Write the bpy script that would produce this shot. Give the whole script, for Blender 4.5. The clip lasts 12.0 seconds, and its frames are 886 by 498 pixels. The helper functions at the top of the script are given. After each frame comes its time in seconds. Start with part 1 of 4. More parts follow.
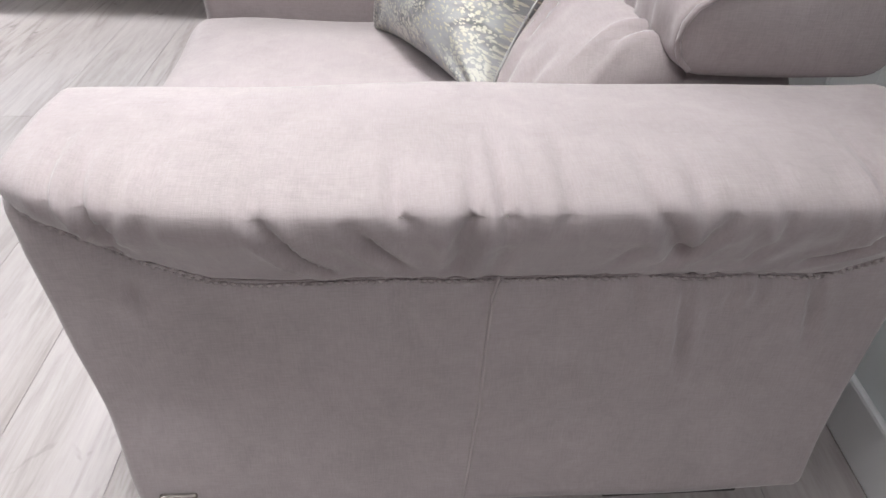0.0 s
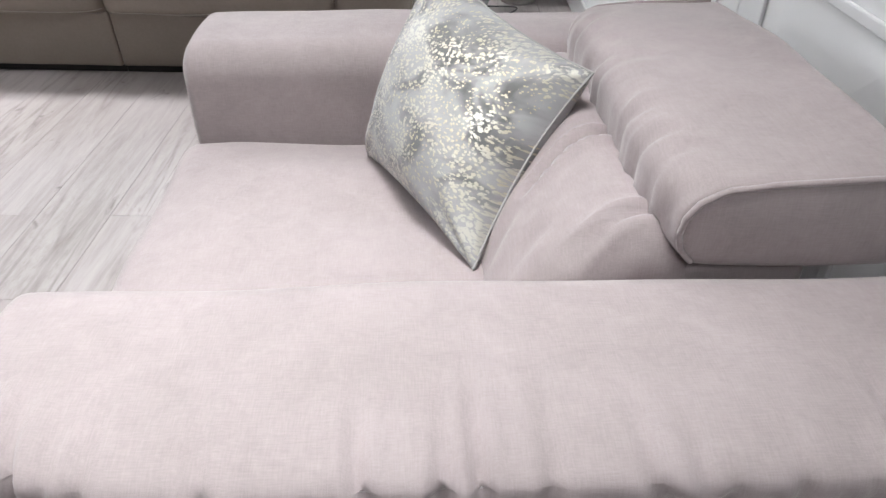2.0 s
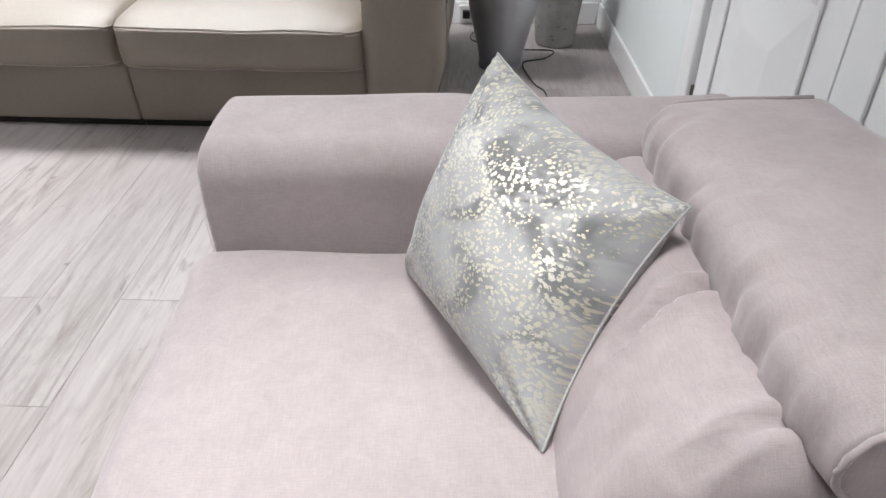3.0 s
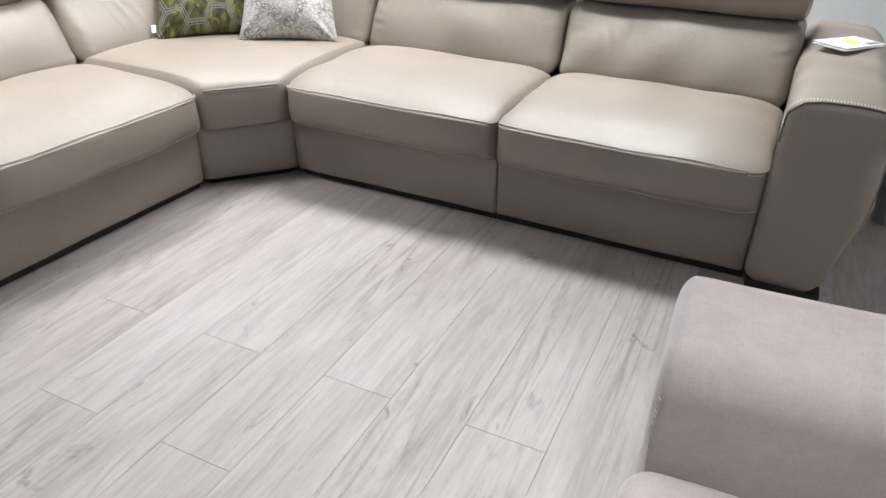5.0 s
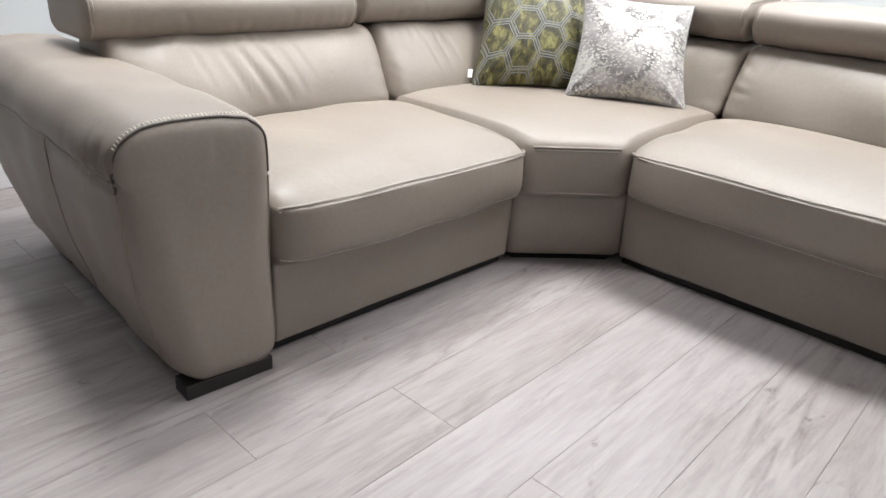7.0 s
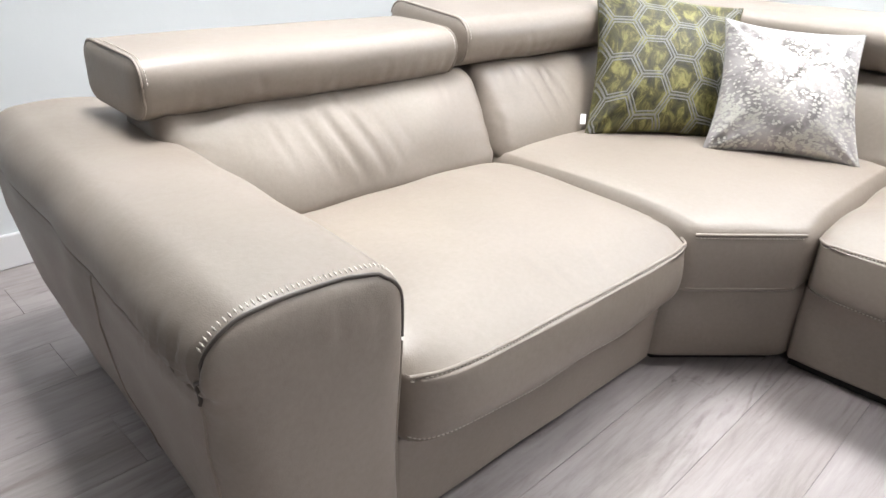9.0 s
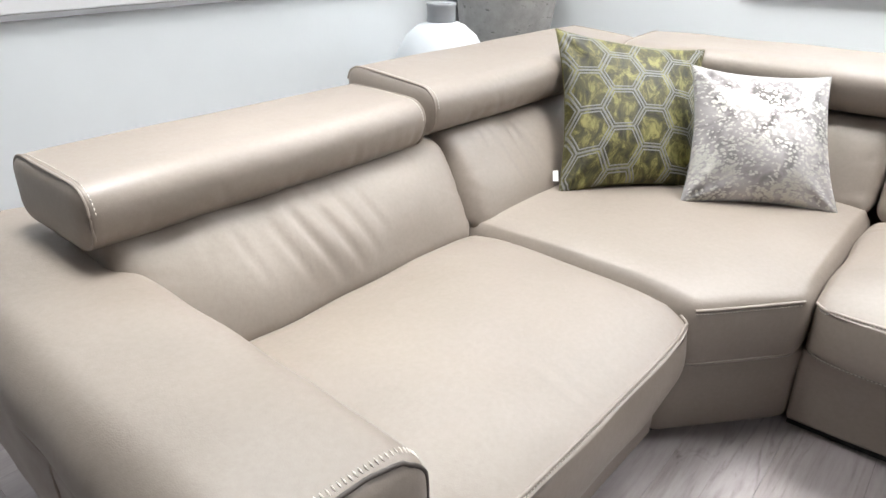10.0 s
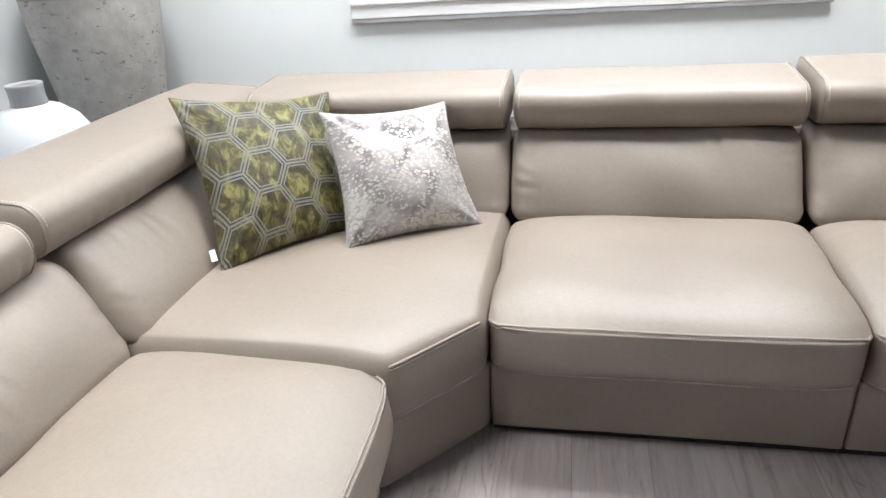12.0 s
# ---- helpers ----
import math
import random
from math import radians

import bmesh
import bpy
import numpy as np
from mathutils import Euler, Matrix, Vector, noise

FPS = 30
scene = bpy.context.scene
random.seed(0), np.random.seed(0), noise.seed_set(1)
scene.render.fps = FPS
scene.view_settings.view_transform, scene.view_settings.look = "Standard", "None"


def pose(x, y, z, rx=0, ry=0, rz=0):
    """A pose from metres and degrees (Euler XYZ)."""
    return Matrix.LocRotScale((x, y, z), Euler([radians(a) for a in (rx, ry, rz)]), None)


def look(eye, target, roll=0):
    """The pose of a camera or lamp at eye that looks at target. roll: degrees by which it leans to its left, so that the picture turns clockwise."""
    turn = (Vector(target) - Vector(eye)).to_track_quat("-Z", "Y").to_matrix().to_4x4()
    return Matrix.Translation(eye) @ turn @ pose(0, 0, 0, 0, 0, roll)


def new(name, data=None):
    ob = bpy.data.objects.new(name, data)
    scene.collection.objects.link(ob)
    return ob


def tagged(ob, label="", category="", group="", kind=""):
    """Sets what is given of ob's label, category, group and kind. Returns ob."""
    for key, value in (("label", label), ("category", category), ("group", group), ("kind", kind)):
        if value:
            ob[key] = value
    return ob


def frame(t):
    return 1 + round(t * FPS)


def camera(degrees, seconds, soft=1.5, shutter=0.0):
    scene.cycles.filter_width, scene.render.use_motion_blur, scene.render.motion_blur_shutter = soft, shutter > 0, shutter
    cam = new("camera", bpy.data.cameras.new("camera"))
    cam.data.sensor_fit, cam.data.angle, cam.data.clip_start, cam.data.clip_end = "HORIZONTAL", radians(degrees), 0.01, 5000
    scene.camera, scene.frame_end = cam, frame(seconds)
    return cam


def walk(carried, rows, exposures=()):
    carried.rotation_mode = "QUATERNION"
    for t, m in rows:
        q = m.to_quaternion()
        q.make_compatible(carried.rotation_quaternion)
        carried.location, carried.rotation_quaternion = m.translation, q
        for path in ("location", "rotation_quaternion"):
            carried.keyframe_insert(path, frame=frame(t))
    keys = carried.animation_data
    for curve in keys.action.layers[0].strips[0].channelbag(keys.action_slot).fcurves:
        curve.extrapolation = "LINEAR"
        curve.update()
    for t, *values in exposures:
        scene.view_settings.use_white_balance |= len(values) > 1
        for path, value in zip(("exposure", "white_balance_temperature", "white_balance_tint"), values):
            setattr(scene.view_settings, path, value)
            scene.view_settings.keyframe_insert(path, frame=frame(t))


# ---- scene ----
cam = camera(65.4, 12.0)
PATH = [
    (0, (0.753, 0.841, 0.987), (0.782, 2.411, -0.251), 2.0),
    (0.5, (0.762, 0.87, 1.015), (0.789, 2.454, -0.206), 2.1),
    (1, (0.783, 0.92, 1.05), (0.785, 2.512, -0.159), 1.9),
    (1.5, (0.801, 0.976, 1.081), (0.785, 2.578, -0.117), 1.5),
    (2, (0.797, 1.033, 1.123), (0.766, 2.643, -0.062), 0.7),
    (2.5, (0.751, 1.155, 1.152), (0.728, 2.788, -0.001), 0.9),
    (2.7, (0.742, 1.217, 1.159), (0.699, 2.851, 0.005), 0.5),
    (4.5, (0.525, 1.518, 1.219), (-0.001, 3.142, 0.176), 1.3),
    (5, (0.309, 1.516, 1.228), (-0.469, 3.07, 0.238), 1.0),
    (5.5, (0.135, 1.505, 1.22), (-0.854, 2.971, 0.286), 1.3),
    (6, (-0.061, 1.57, 1.195), (-1.196, 2.961, 0.313), 2.0),
    (6.5, (-0.235, 1.676, 1.112), (-1.474, 3.007, 0.28), 2.4),
    (7, (-0.43, 1.715, 0.986), (-1.695, 3.039, 0.181), 3.5),
    (9, (-1.021, 1.891, 1.1), (-2.313, 3.154, 0.242), 2.3),
    (9.5, (-1.162, 1.92, 1.189), (-2.404, 3.229, 0.327), 1.5),
    (10, (-1.248, 1.965, 1.251), (-2.417, 3.345, 0.398), 0.3),
    (10.5, (-1.326, 2.083, 1.329), (-2.344, 3.58, 0.481), -0.2),
    (11, (-1.333, 2.141, 1.351), (-2.184, 3.749, 0.52), -1.4),
    (11.5, (-1.311, 2.142, 1.36), (-1.951, 3.845, 0.529), -2.8),
    (12, (-1.266, 2.137, 1.354), (-1.662, 3.907, 0.511), -4.0),
]
walk(cam, [(t, look(eye, target, roll)) for t, eye, target, roll in PATH],
     [(0.0, 0.42), (1.5, 0.34), (2.5, 0.42), (4.5, 0.34), (5.5, 0.32), (7.0, 0.24), (9.0, 0.42), (10.5, 0.17), (12.0, 0.16)])

from mathutils.bvhtree import BVHTree

# ---------------------------------------------------------------- light
SUN_EL, SUN_ROT = radians(60), radians(90)
world = bpy.data.worlds.new("world")
scene.world = world
world.use_nodes = True
wt = world.node_tree
sky = wt.nodes.new("ShaderNodeTexSky")
sky.sky_type, sky.sun_disc = "NISHITA", False
sky.sun_elevation, sky.sun_rotation = SUN_EL, SUN_ROT
wt.links.new(sky.outputs[0], wt.nodes["Background"].inputs[0])
wt.nodes["Background"].inputs[1].default_value = 0.15

sun = bpy.data.lights.new("sun", "SUN")
sun.energy, sun.angle, sun.color = 3.0, radians(0.5), (1.0, 0.95, 0.88)
sun_lamp = new("sun", sun)
sun_lamp.matrix_world = look((10 * math.cos(SUN_EL), 0, 10 * math.sin(SUN_EL)), (0, 0, 0))

ROOM = Matrix.Rotation(radians(1.5), 4, "Z")     # the room lies turned a little against the sofa
WL, WR, WB, WF, CEIL = -3.43, 1.515, 5.13, -5.0, 2.75


def area_lamp(name, m, w, h, watts, colour):
    d = bpy.data.lights.new(name, "AREA")
    d.shape, d.size, d.size_y, d.energy, d.color = "RECTANGLE", w, h, watts, colour
    ob = new(name, d)
    ob.matrix_world = m
    return ob


area_lamp("window_light", ROOM @ look((WL - 0.16, 2.95, 1.78), (WL + 2, 2.95, 1.4)), 2.7, 0.65, 11, (0.93, 0.97, 1.0))
area_lamp("window_light", ROOM @ look((-1.17, WB + 0.16, 1.64), (-1.17, WB - 2, 1.2)), 1.7, 1.0, 12, (0.93, 0.97, 1.0))

# flat ceiling panels, unseen and added for light, with louvred, downward beams: x, y, half width, watts, spread
# first three follow the sofa's floor shadow; the last only fills the armchair
PANELS = ((-2.7, 4.5, 0.3, 19, 130), (-1.4, 4.54, 0.3, 26, 125), (-0.25, 4.54, 0.3, 28, 125), (-2.3, 2.8, 0.3, 15.5, 80), (0.6, 1.8, 0.3, 6.5, 60), (-0.1, 1.15, 0.3, 5.2, 76), (0.6, -0.6, 0.3, 18, 112))
for gx, gy, half, watts, beam in PANELS:
    lamp = area_lamp("panel_light", ROOM @ pose(gx, gy, CEIL - 0.03), 2 * half, 2 * half, watts, (0.985, 0.99, 1.0))
    lamp.data.spread = radians(beam)

# ---------------------------------------------------------------- materials


def material(name):
    m = bpy.data.materials.new(name)
    m.use_nodes = True
    t = m.node_tree
    return m, t, t.nodes["Principled BSDF"]


def node(t, kind, **values):
    n = t.nodes.new("ShaderNode" + kind)
    for key, value in values.items():
        if key in n.inputs:
            n.inputs[key].default_value = value
    return n


def noise_at(t, scale, detail=4.0, rough=0.55, stretch=(1, 1, 1), coords="Object", distort=0.0):
    c = node(t, "TexCoord")
    mp = node(t, "Mapping")
    mp.inputs["Scale"].default_value = stretch
    n = node(t, "TexNoise", Scale=scale, Detail=detail, Roughness=rough, Distortion=distort)
    t.links.new(c.outputs[coords], mp.inputs[0])
    t.links.new(mp.outputs[0], n.inputs["Vector"])
    return n


def ramp(t, source, stops):
    r = node(t, "ValToRGB")
    e = r.color_ramp.elements
    while len(e) < len(stops):
        e.new(0.5)
    for el, (p, c) in zip(e, stops):
        el.position = p
        el.color = (*c, 1) if len(c) == 3 else c
    t.links.new(source, r.inputs[0])
    return r


def blend(t, fac, a, b, kind="MIX"):
    m = t.nodes.new("ShaderNodeMix")
    m.data_type, m.blend_type = "RGBA", kind
    for sock, v in ((m.inputs[0], fac), (m.inputs[6], a), (m.inputs[7], b)):
        if isinstance(v, (int, float)):
            sock.default_value = v
        elif isinstance(v, tuple):
            sock.default_value = (*v, 1)
        else:
            t.links.new(v, sock)
    return m.outputs[2]


def maths(t, op, a, b=0.0, c=0.0):
    n = t.nodes.new("ShaderNodeMath")
    n.operation = op
    for sock, v in zip(n.inputs, (a, b, c)):
        if isinstance(v, (int, float)):
            sock.default_value = v
        else:
            t.links.new(v, sock)
    return n.outputs[0]


def bump(t, shader, height, strength, distance):
    b = node(t, "Bump", Strength=strength, Distance=distance)
    t.links.new(height, b.inputs["Height"])
    t.links.new(b.outputs[0], shader.inputs["Normal"])
    return b


def leather():
    m, t, p = material("taupe_leather")
    big = noise_at(t, 3.0, 5, 0.6)
    col = ramp(t, big.outputs[0], [(0.3, (0.222, 0.185, 0.154)), (0.7, (0.262, 0.220, 0.184))])
    fine = noise_at(t, 90, 3, 0.6)
    out = blend(t, 0.12, col.outputs[0], ramp(t, fine.outputs[0], [(0.3, (0.152, 0.129, 0.110)), (0.7, (0.334, 0.289, 0.251))]).outputs[0])
    t.links.new(out, p.inputs["Base Color"])
    c = node(t, "TexCoord")
    v = node(t, "TexVoronoi", Scale=420)
    t.links.new(c.outputs["Object"], v.inputs["Vector"])
    soft = noise_at(t, 14, 4, 0.6, distort=0.4)
    h = maths(t, "ADD", maths(t, "MULTIPLY", v.outputs["Distance"], 0.12), soft.outputs[0])
    bump(t, p, h, 0.24, 0.006)
    r = noise_at(t, 6, 5, 0.6)
    t.links.new(maths(t, "MULTIPLY_ADD", r.outputs[0], 0.18, 0.37), p.inputs["Roughness"])
    p.inputs["Specular IOR Level"].default_value = 0.65
    return m


def fabric(name, dark, light, weave=2200, strength=0.34):
    m, t, p = material(name)
    big = noise_at(t, 5.0, 6, 0.65, distort=0.5)
    col = ramp(t, big.outputs[0], [(0.28, dark), (0.72, light)])
    wx = noise_at(t, weave / 3.4, 3, 0.55, (0.09, 1, 1))
    wz = noise_at(t, weave / 3.4, 3, 0.55, (1, 0.09, 0.09))
    w = maths(t, "MULTIPLY", maths(t, "ADD", wx.outputs[0], wz.outputs[0]), 0.5)
    pile = noise_at(t, 17, 5, 0.7, distort=0.8)
    col = ramp(t, maths(t, "ADD", maths(t, "MULTIPLY", big.outputs[0], 0.5), maths(t, "MULTIPLY", pile.outputs[0], 0.5)), [(0.30, dark), (0.68, light)])
    out = blend(t, 0.15, col.outputs[0], ramp(t, w, [(0.37, tuple(0.55 * v for v in dark)), (0.65, tuple(min(1, 1.25 * v) for v in light))]).outputs[0])
    t.links.new(out, p.inputs["Base Color"])
    p.inputs["Roughness"].default_value = 0.85
    p.inputs["Sheen Weight"].default_value = 0.35
    p.inputs["Sheen Roughness"].default_value = 0.4
    p.inputs["Specular IOR Level"].default_value = 0.25
    soft = noise_at(t, 11, 4, 0.6)
    h = maths(t, "ADD", maths(t, "MULTIPLY", w, 0.25), soft.outputs[0])
    bump(t, p, h, strength, 0.006)
    return m


def plain(name, colour, rough=0.5, metal=0.0, vary=0.12, scale=8.0, bumpy=0.05):
    m, t, p = material(name)
    n = noise_at(t, scale, 6, 0.6)
    lo, hi = (tuple(min(1, v * (1 + s * vary)) for v in colour) for s in (-1, 1))
    t.links.new(ramp(t, n.outputs[0], [(0.3, lo), (0.7, hi)]).outputs[0], p.inputs["Base Color"])
    t.links.new(maths(t, "MULTIPLY_ADD", n.outputs[0], 0.2, rough - 0.1), p.inputs["Roughness"])
    p.inputs["Metallic"].default_value = metal
    if bumpy:
        f = noise_at(t, scale * 18, 3, 0.6)
        bump(t, p, f.outputs[0], bumpy, 0.004)
    return m


def oak():
    m, t, p = material("limed_oak_plank")
    info = node(t, "ObjectInfo")
    c = node(t, "TexCoord")
    shift = node(t, "CombineXYZ")
    t.links.new(maths(t, "MULTIPLY", info.outputs["Random"], 37), shift.inputs[0])
    t.links.new(maths(t, "MULTIPLY", info.outputs["Random"], 91), shift.inputs[1])
    add = t.nodes.new("ShaderNodeVectorMath")
    t.links.new(c.outputs["Object"], add.inputs[0])
    t.links.new(shift.outputs[0], add.inputs[1])

    def tex(scale, stretch, detail=5, rough=0.6, distort=0.0):
        mp = node(t, "Mapping")
        mp.inputs["Scale"].default_value = stretch
        n = node(t, "TexNoise", Scale=scale, Detail=detail, Roughness=rough, Distortion=distort)
        t.links.new(add.outputs[0], mp.inputs[0])
        t.links.new(mp.outputs[0], n.inputs["Vector"])
        return n.outputs[0]

    broad = tex(4.5, (1, 0.2, 1), 6, 0.62, 0.9)
    grain = tex(95, (1, 0.05, 1), 5, 0.7)
    streak = tex(24, (1, 0.11, 1), 7, 0.72, 0.9)
    # cathedral rings: a warped low field cut into thin uneven bands
    field = tex(3.8, (1, 0.085, 1), 5, 0.5, 0.45)
    ring = maths(t, "FRACT", maths(t, "MULTIPLY", field, 20))
    ring = maths(t, "ABSOLUTE", maths(t, "SUBTRACT", ring, 0.5))
    knots = tex(11, (1, 0.45, 1), 3, 0.55, 1.2)
    ragged = tex(60, (1, 0.3, 1), 4, 0.7, 0.5)
    base = ramp(t, broad, [(0.30, (0.232, 0.208, 0.196)), (0.46, (0.350, 0.325, 0.319)), (0.66, (0.425, 0.399, 0.400))]).outputs[0]
    base = blend(t, 0.20, base, ramp(t, grain, [(0.35, (0.211, 0.187, 0.176)), (0.62, (0.499, 0.472, 0.464))]).outputs[0])
    base = blend(t, 0.22, base, ramp(t, streak, [(0.36, (0.150, 0.126, 0.114)), (0.5, (0.370, 0.341, 0.335)), (0.64, (0.491, 0.456, 0.452))]).outputs[0])
    # rings show only in drifting patches, broken by the pores
    patch = ramp(t, tex(3.6, (1, 0.3, 1), 3, 0.5), [(0.47, (0.000, 0.000, 0.000)), (0.64, (0.55, 0.55, 0.55))]).outputs[0]
    patch = maths(t, "MULTIPLY", patch, ramp(t, ragged, [(0.38, (0.195, 0.195, 0.195)), (0.60, (1, 1, 1))]).outputs[0])
    base = blend(t, patch, base, ramp(t, ring, [(0.02, (0.168, 0.146, 0.134)), (0.10, (0.257, 0.234, 0.222)), (0.24, (0.433, 0.408, 0.402))]).outputs[0])
    dark = maths(t, "MULTIPLY", ramp(t, knots, [(0.66, (0, 0, 0)), (0.76, (1, 1, 1))]).outputs[0], ramp(t, ragged, [(0.36, (0.156, 0.156, 0.156)), (0.58, (0.85, 0.85, 0.85))]).outputs[0])
    base = blend(t, dark, base, (0.117, 0.103, 0.094))
    tone = ramp(t, info.outputs["Random"], [(0.0, (0.93, 0.893, 0.890)), (1.0, (1.0, 0.975, 0.985))]).outputs[0]
    t.links.new(blend(t, 1.0, base, tone, "MULTIPLY"), p.inputs["Base Color"])
    t.links.new(maths(t, "MULTIPLY_ADD", grain, 0.2, 0.36), p.inputs["Roughness"])
    p.inputs["Specular IOR Level"].default_value = 0.4
    bump(t, p, grain, 0.08, 0.003)
    return m


def foil(name, cloth, metal, scale, seed, amount, stretch=(1, 1, 1)):
    """Grey cloth printed with broken flecks of metal foil."""
    m, t, p = material(name)
    uv = node(t, "UVMap")
    mp = node(t, "Mapping")
    mp.inputs["Location"].default_value = (seed, seed * 1.7, 0)
    mp.inputs["Scale"].default_value = stretch
    t.links.new(uv.outputs[0], mp.inputs[0])
    warp = node(t, "TexNoise", Scale=7.0, Detail=3.0)
    t.links.new(mp.outputs[0], warp.inputs["Vector"])
    jig = blend(t, 0.08, mp.outputs[0], warp.outputs["Color"])
    v = node(t, "TexVoronoi", Scale=scale, Randomness=1.0)
    t.links.new(jig, v.inputs["Vector"])
    big = node(t, "TexNoise", Scale=3.6, Detail=4.0, Roughness=0.65)
    t.links.new(mp.outputs[0], big.inputs["Vector"])
    small = node(t, "TexNoise", Scale=scale * 1.1, Detail=3.0, Roughness=0.6)
    t.links.new(jig, small.inputs["Vector"])
    # flecks grow where the broad field is high
    limit = maths(t, "MULTIPLY_ADD", big.outputs[0], 1.5, amount + 0.15)
    cell = maths(t, "ADD", v.outputs["Distance"], maths(t, "MULTIPLY", small.outputs[0], 0.8))
    mask = ramp(t, maths(t, "SUBTRACT", limit, cell), [(0.0, (0, 0, 0)), (0.04, (1, 1, 1))]).outputs[0]
    wear = node(t, "TexNoise", Scale=70.0, Detail=2.0)
    t.links.new(mp.outputs[0], wear.inputs["Vector"])
    mask = maths(t, "MULTIPLY", mask, ramp(t, wear.outputs[0], [(0.36, (0.25, 0.25, 0.25)), (0.46, (1, 1, 1))]).outputs[0])
    tint = ramp(t, big.outputs[0], [(0.35, metal), (0.62, (0.50, 0.49, 0.44))]).outputs[0]
    shade = node(t, "TexNoise", Scale=4.5, Detail=3.0, Roughness=0.6, Distortion=0.6)
    t.links.new(uv.outputs[0], shade.inputs["Vector"])
    ground_tone = ramp(t, shade.outputs[0], [(0.36, tuple(0.45 * v for v in cloth)), (0.52, cloth), (0.7, tuple(1.15 * v for v in cloth))]).outputs[0]
    t.links.new(blend(t, mask, ground_tone, tint), p.inputs["Base Color"])
    t.links.new(maths(t, "MULTIPLY", mask, 0.8), p.inputs["Metallic"])
    t.links.new(maths(t, "MULTIPLY_ADD", mask, -0.34, 0.80), p.inputs["Roughness"])
    p.inputs["Sheen Weight"].default_value = 0.2
    w = node(t, "TexNoise", Scale=240.0, Detail=2.0)
    t.links.new(uv.outputs[0], w.inputs["Vector"])
    bump(t, p, maths(t, "ADD", w.outputs[0], mask), 0.3, 0.0015)
    return m


def hex_velvet():
    """Olive crushed velvet with a grey trellis of hexagons."""
    m, t, p = material("olive_velvet_trellis")
    uv = node(t, "UVMap")
    sep = node(t, "SeparateXYZ")
    t.links.new(uv.outputs[0], sep.inputs[0])
    k = 3.9
    x, y = (maths(t, "MULTIPLY", sep.outputs[i], k) for i in (0, 1))
    s3 = math.sqrt(3)

    def cell(ox, oy):
        a = maths(t, "SUBTRACT", maths(t, "FLOORED_MODULO", maths(t, "ADD", x, ox), s3), s3 / 2)
        b = maths(t, "SUBTRACT", maths(t, "FLOORED_MODULO", maths(t, "ADD", y, oy), 1.0), 0.5)
        a, b = maths(t, "ABSOLUTE", a), maths(t, "ABSOLUTE", b)
        return maths(t, "MAXIMUM", b, maths(t, "ADD", maths(t, "MULTIPLY", a, s3 / 2), maths(t, "MULTIPLY", b, 0.5)))

    d = maths(t, "MINIMUM", cell(0.3, 0.2), cell(0.3 + s3 / 2, 0.7))
    band = ramp(t, d, [(0.400, (0, 0, 0)), (0.406, (1, 1, 1)), (0.432, (1, 1, 1)), (0.438, (0.05, 0.05, 0.05)), (0.472, (0.05, 0.05, 0.05)), (0.478, (0.9, 0.9, 0.9))]).outputs[0]
    crush = node(t, "TexNoise", Scale=9.0, Detail=5.0, Roughness=0.7, Distortion=0.8)
    mp = node(t, "Mapping")
    mp.inputs["Scale"].default_value = (1.3, 0.9, 1)
    t.links.new(uv.outputs[0], mp.inputs[0])
    t.links.new(mp.outputs[0], crush.inputs["Vector"])
    pile = ramp(t, crush.outputs[0], [(0.36, (0.016, 0.014, 0.004)), (0.50, (0.062, 0.056, 0.014)), (0.64, (0.23, 0.21, 0.065))]).outputs[0]
    yarn = node(t, "TexNoise", Scale=160.0, Detail=2.0)
    t.links.new(uv.outputs[0], yarn.inputs["Vector"])
    grey = ramp(t, yarn.outputs[0], [(0.3, (0.13, 0.13, 0.122)), (0.7, (0.235, 0.235, 0.225))]).outputs[0]
    t.links.new(blend(t, band, pile, grey), p.inputs["Base Color"])
    p.inputs["Roughness"].default_value = 0.6
    p.inputs["Sheen Weight"].default_value = 0.22
    p.inputs["Sheen Roughness"].default_value = 0.3
    p.inputs["Sheen Tint"].default_value = (0.8, 0.8, 0.4, 1)
    bump(t, p, maths(t, "ADD", maths(t, "MULTIPLY", band, 0.6), maths(t, "MULTIPLY", crush.outputs[0], 0.8)), 0.5, 0.003)
    return m


LEATHER = leather()
THREAD = plain("pale_thread", (0.66, 0.61, 0.54), 0.6)
PINK = fabric("blush_grey_fabric", (0.290, 0.249, 0.251), (0.385, 0.333, 0.337))
PINK_THREAD = plain("grey_thread", (0.40, 0.345, 0.345), 0.8)
BLACK = plain("black_wood", (0.014, 0.012, 0.011), 0.45)
WALL = plain("white_wall_paint", (0.76, 0.79, 0.80), 0.75, vary=0.02, scale=3, bumpy=0.08)
GLOSS = plain("white_gloss_paint", (0.82, 0.82, 0.83), 0.35, vary=0.02, scale=4, bumpy=0.03)
SILL_SHADE = plain("sill_shade_grey", (0.33, 0.33, 0.34), 0.6)
# unseen ceiling, kept grey only to hold down its bounce light
CEILING = plain("low_bounce_ceiling", (0.30, 0.30, 0.297), 0.85, vary=0.02)
OAK = oak()
SUBFLOOR = plain("dark_joint", (0.06, 0.05, 0.045), 0.9)
SILVER = plain("silver_glaze", (0.52, 0.54, 0.57), 0.36, metal=0.85, vary=0.08, scale=4)
CHALK = plain("chalk_white_glaze", (0.60, 0.63, 0.65), 0.5, vary=0.06, scale=3)
COLLAR = plain("grey_glaze", (0.30, 0.31, 0.32), 0.45, vary=0.1)
BLACKPLASTIC = plain("black_plastic", (0.015, 0.015, 0.016), 0.45)
PLATE = plain("white_plastic", (0.78, 0.78, 0.78), 0.35, vary=0.02)
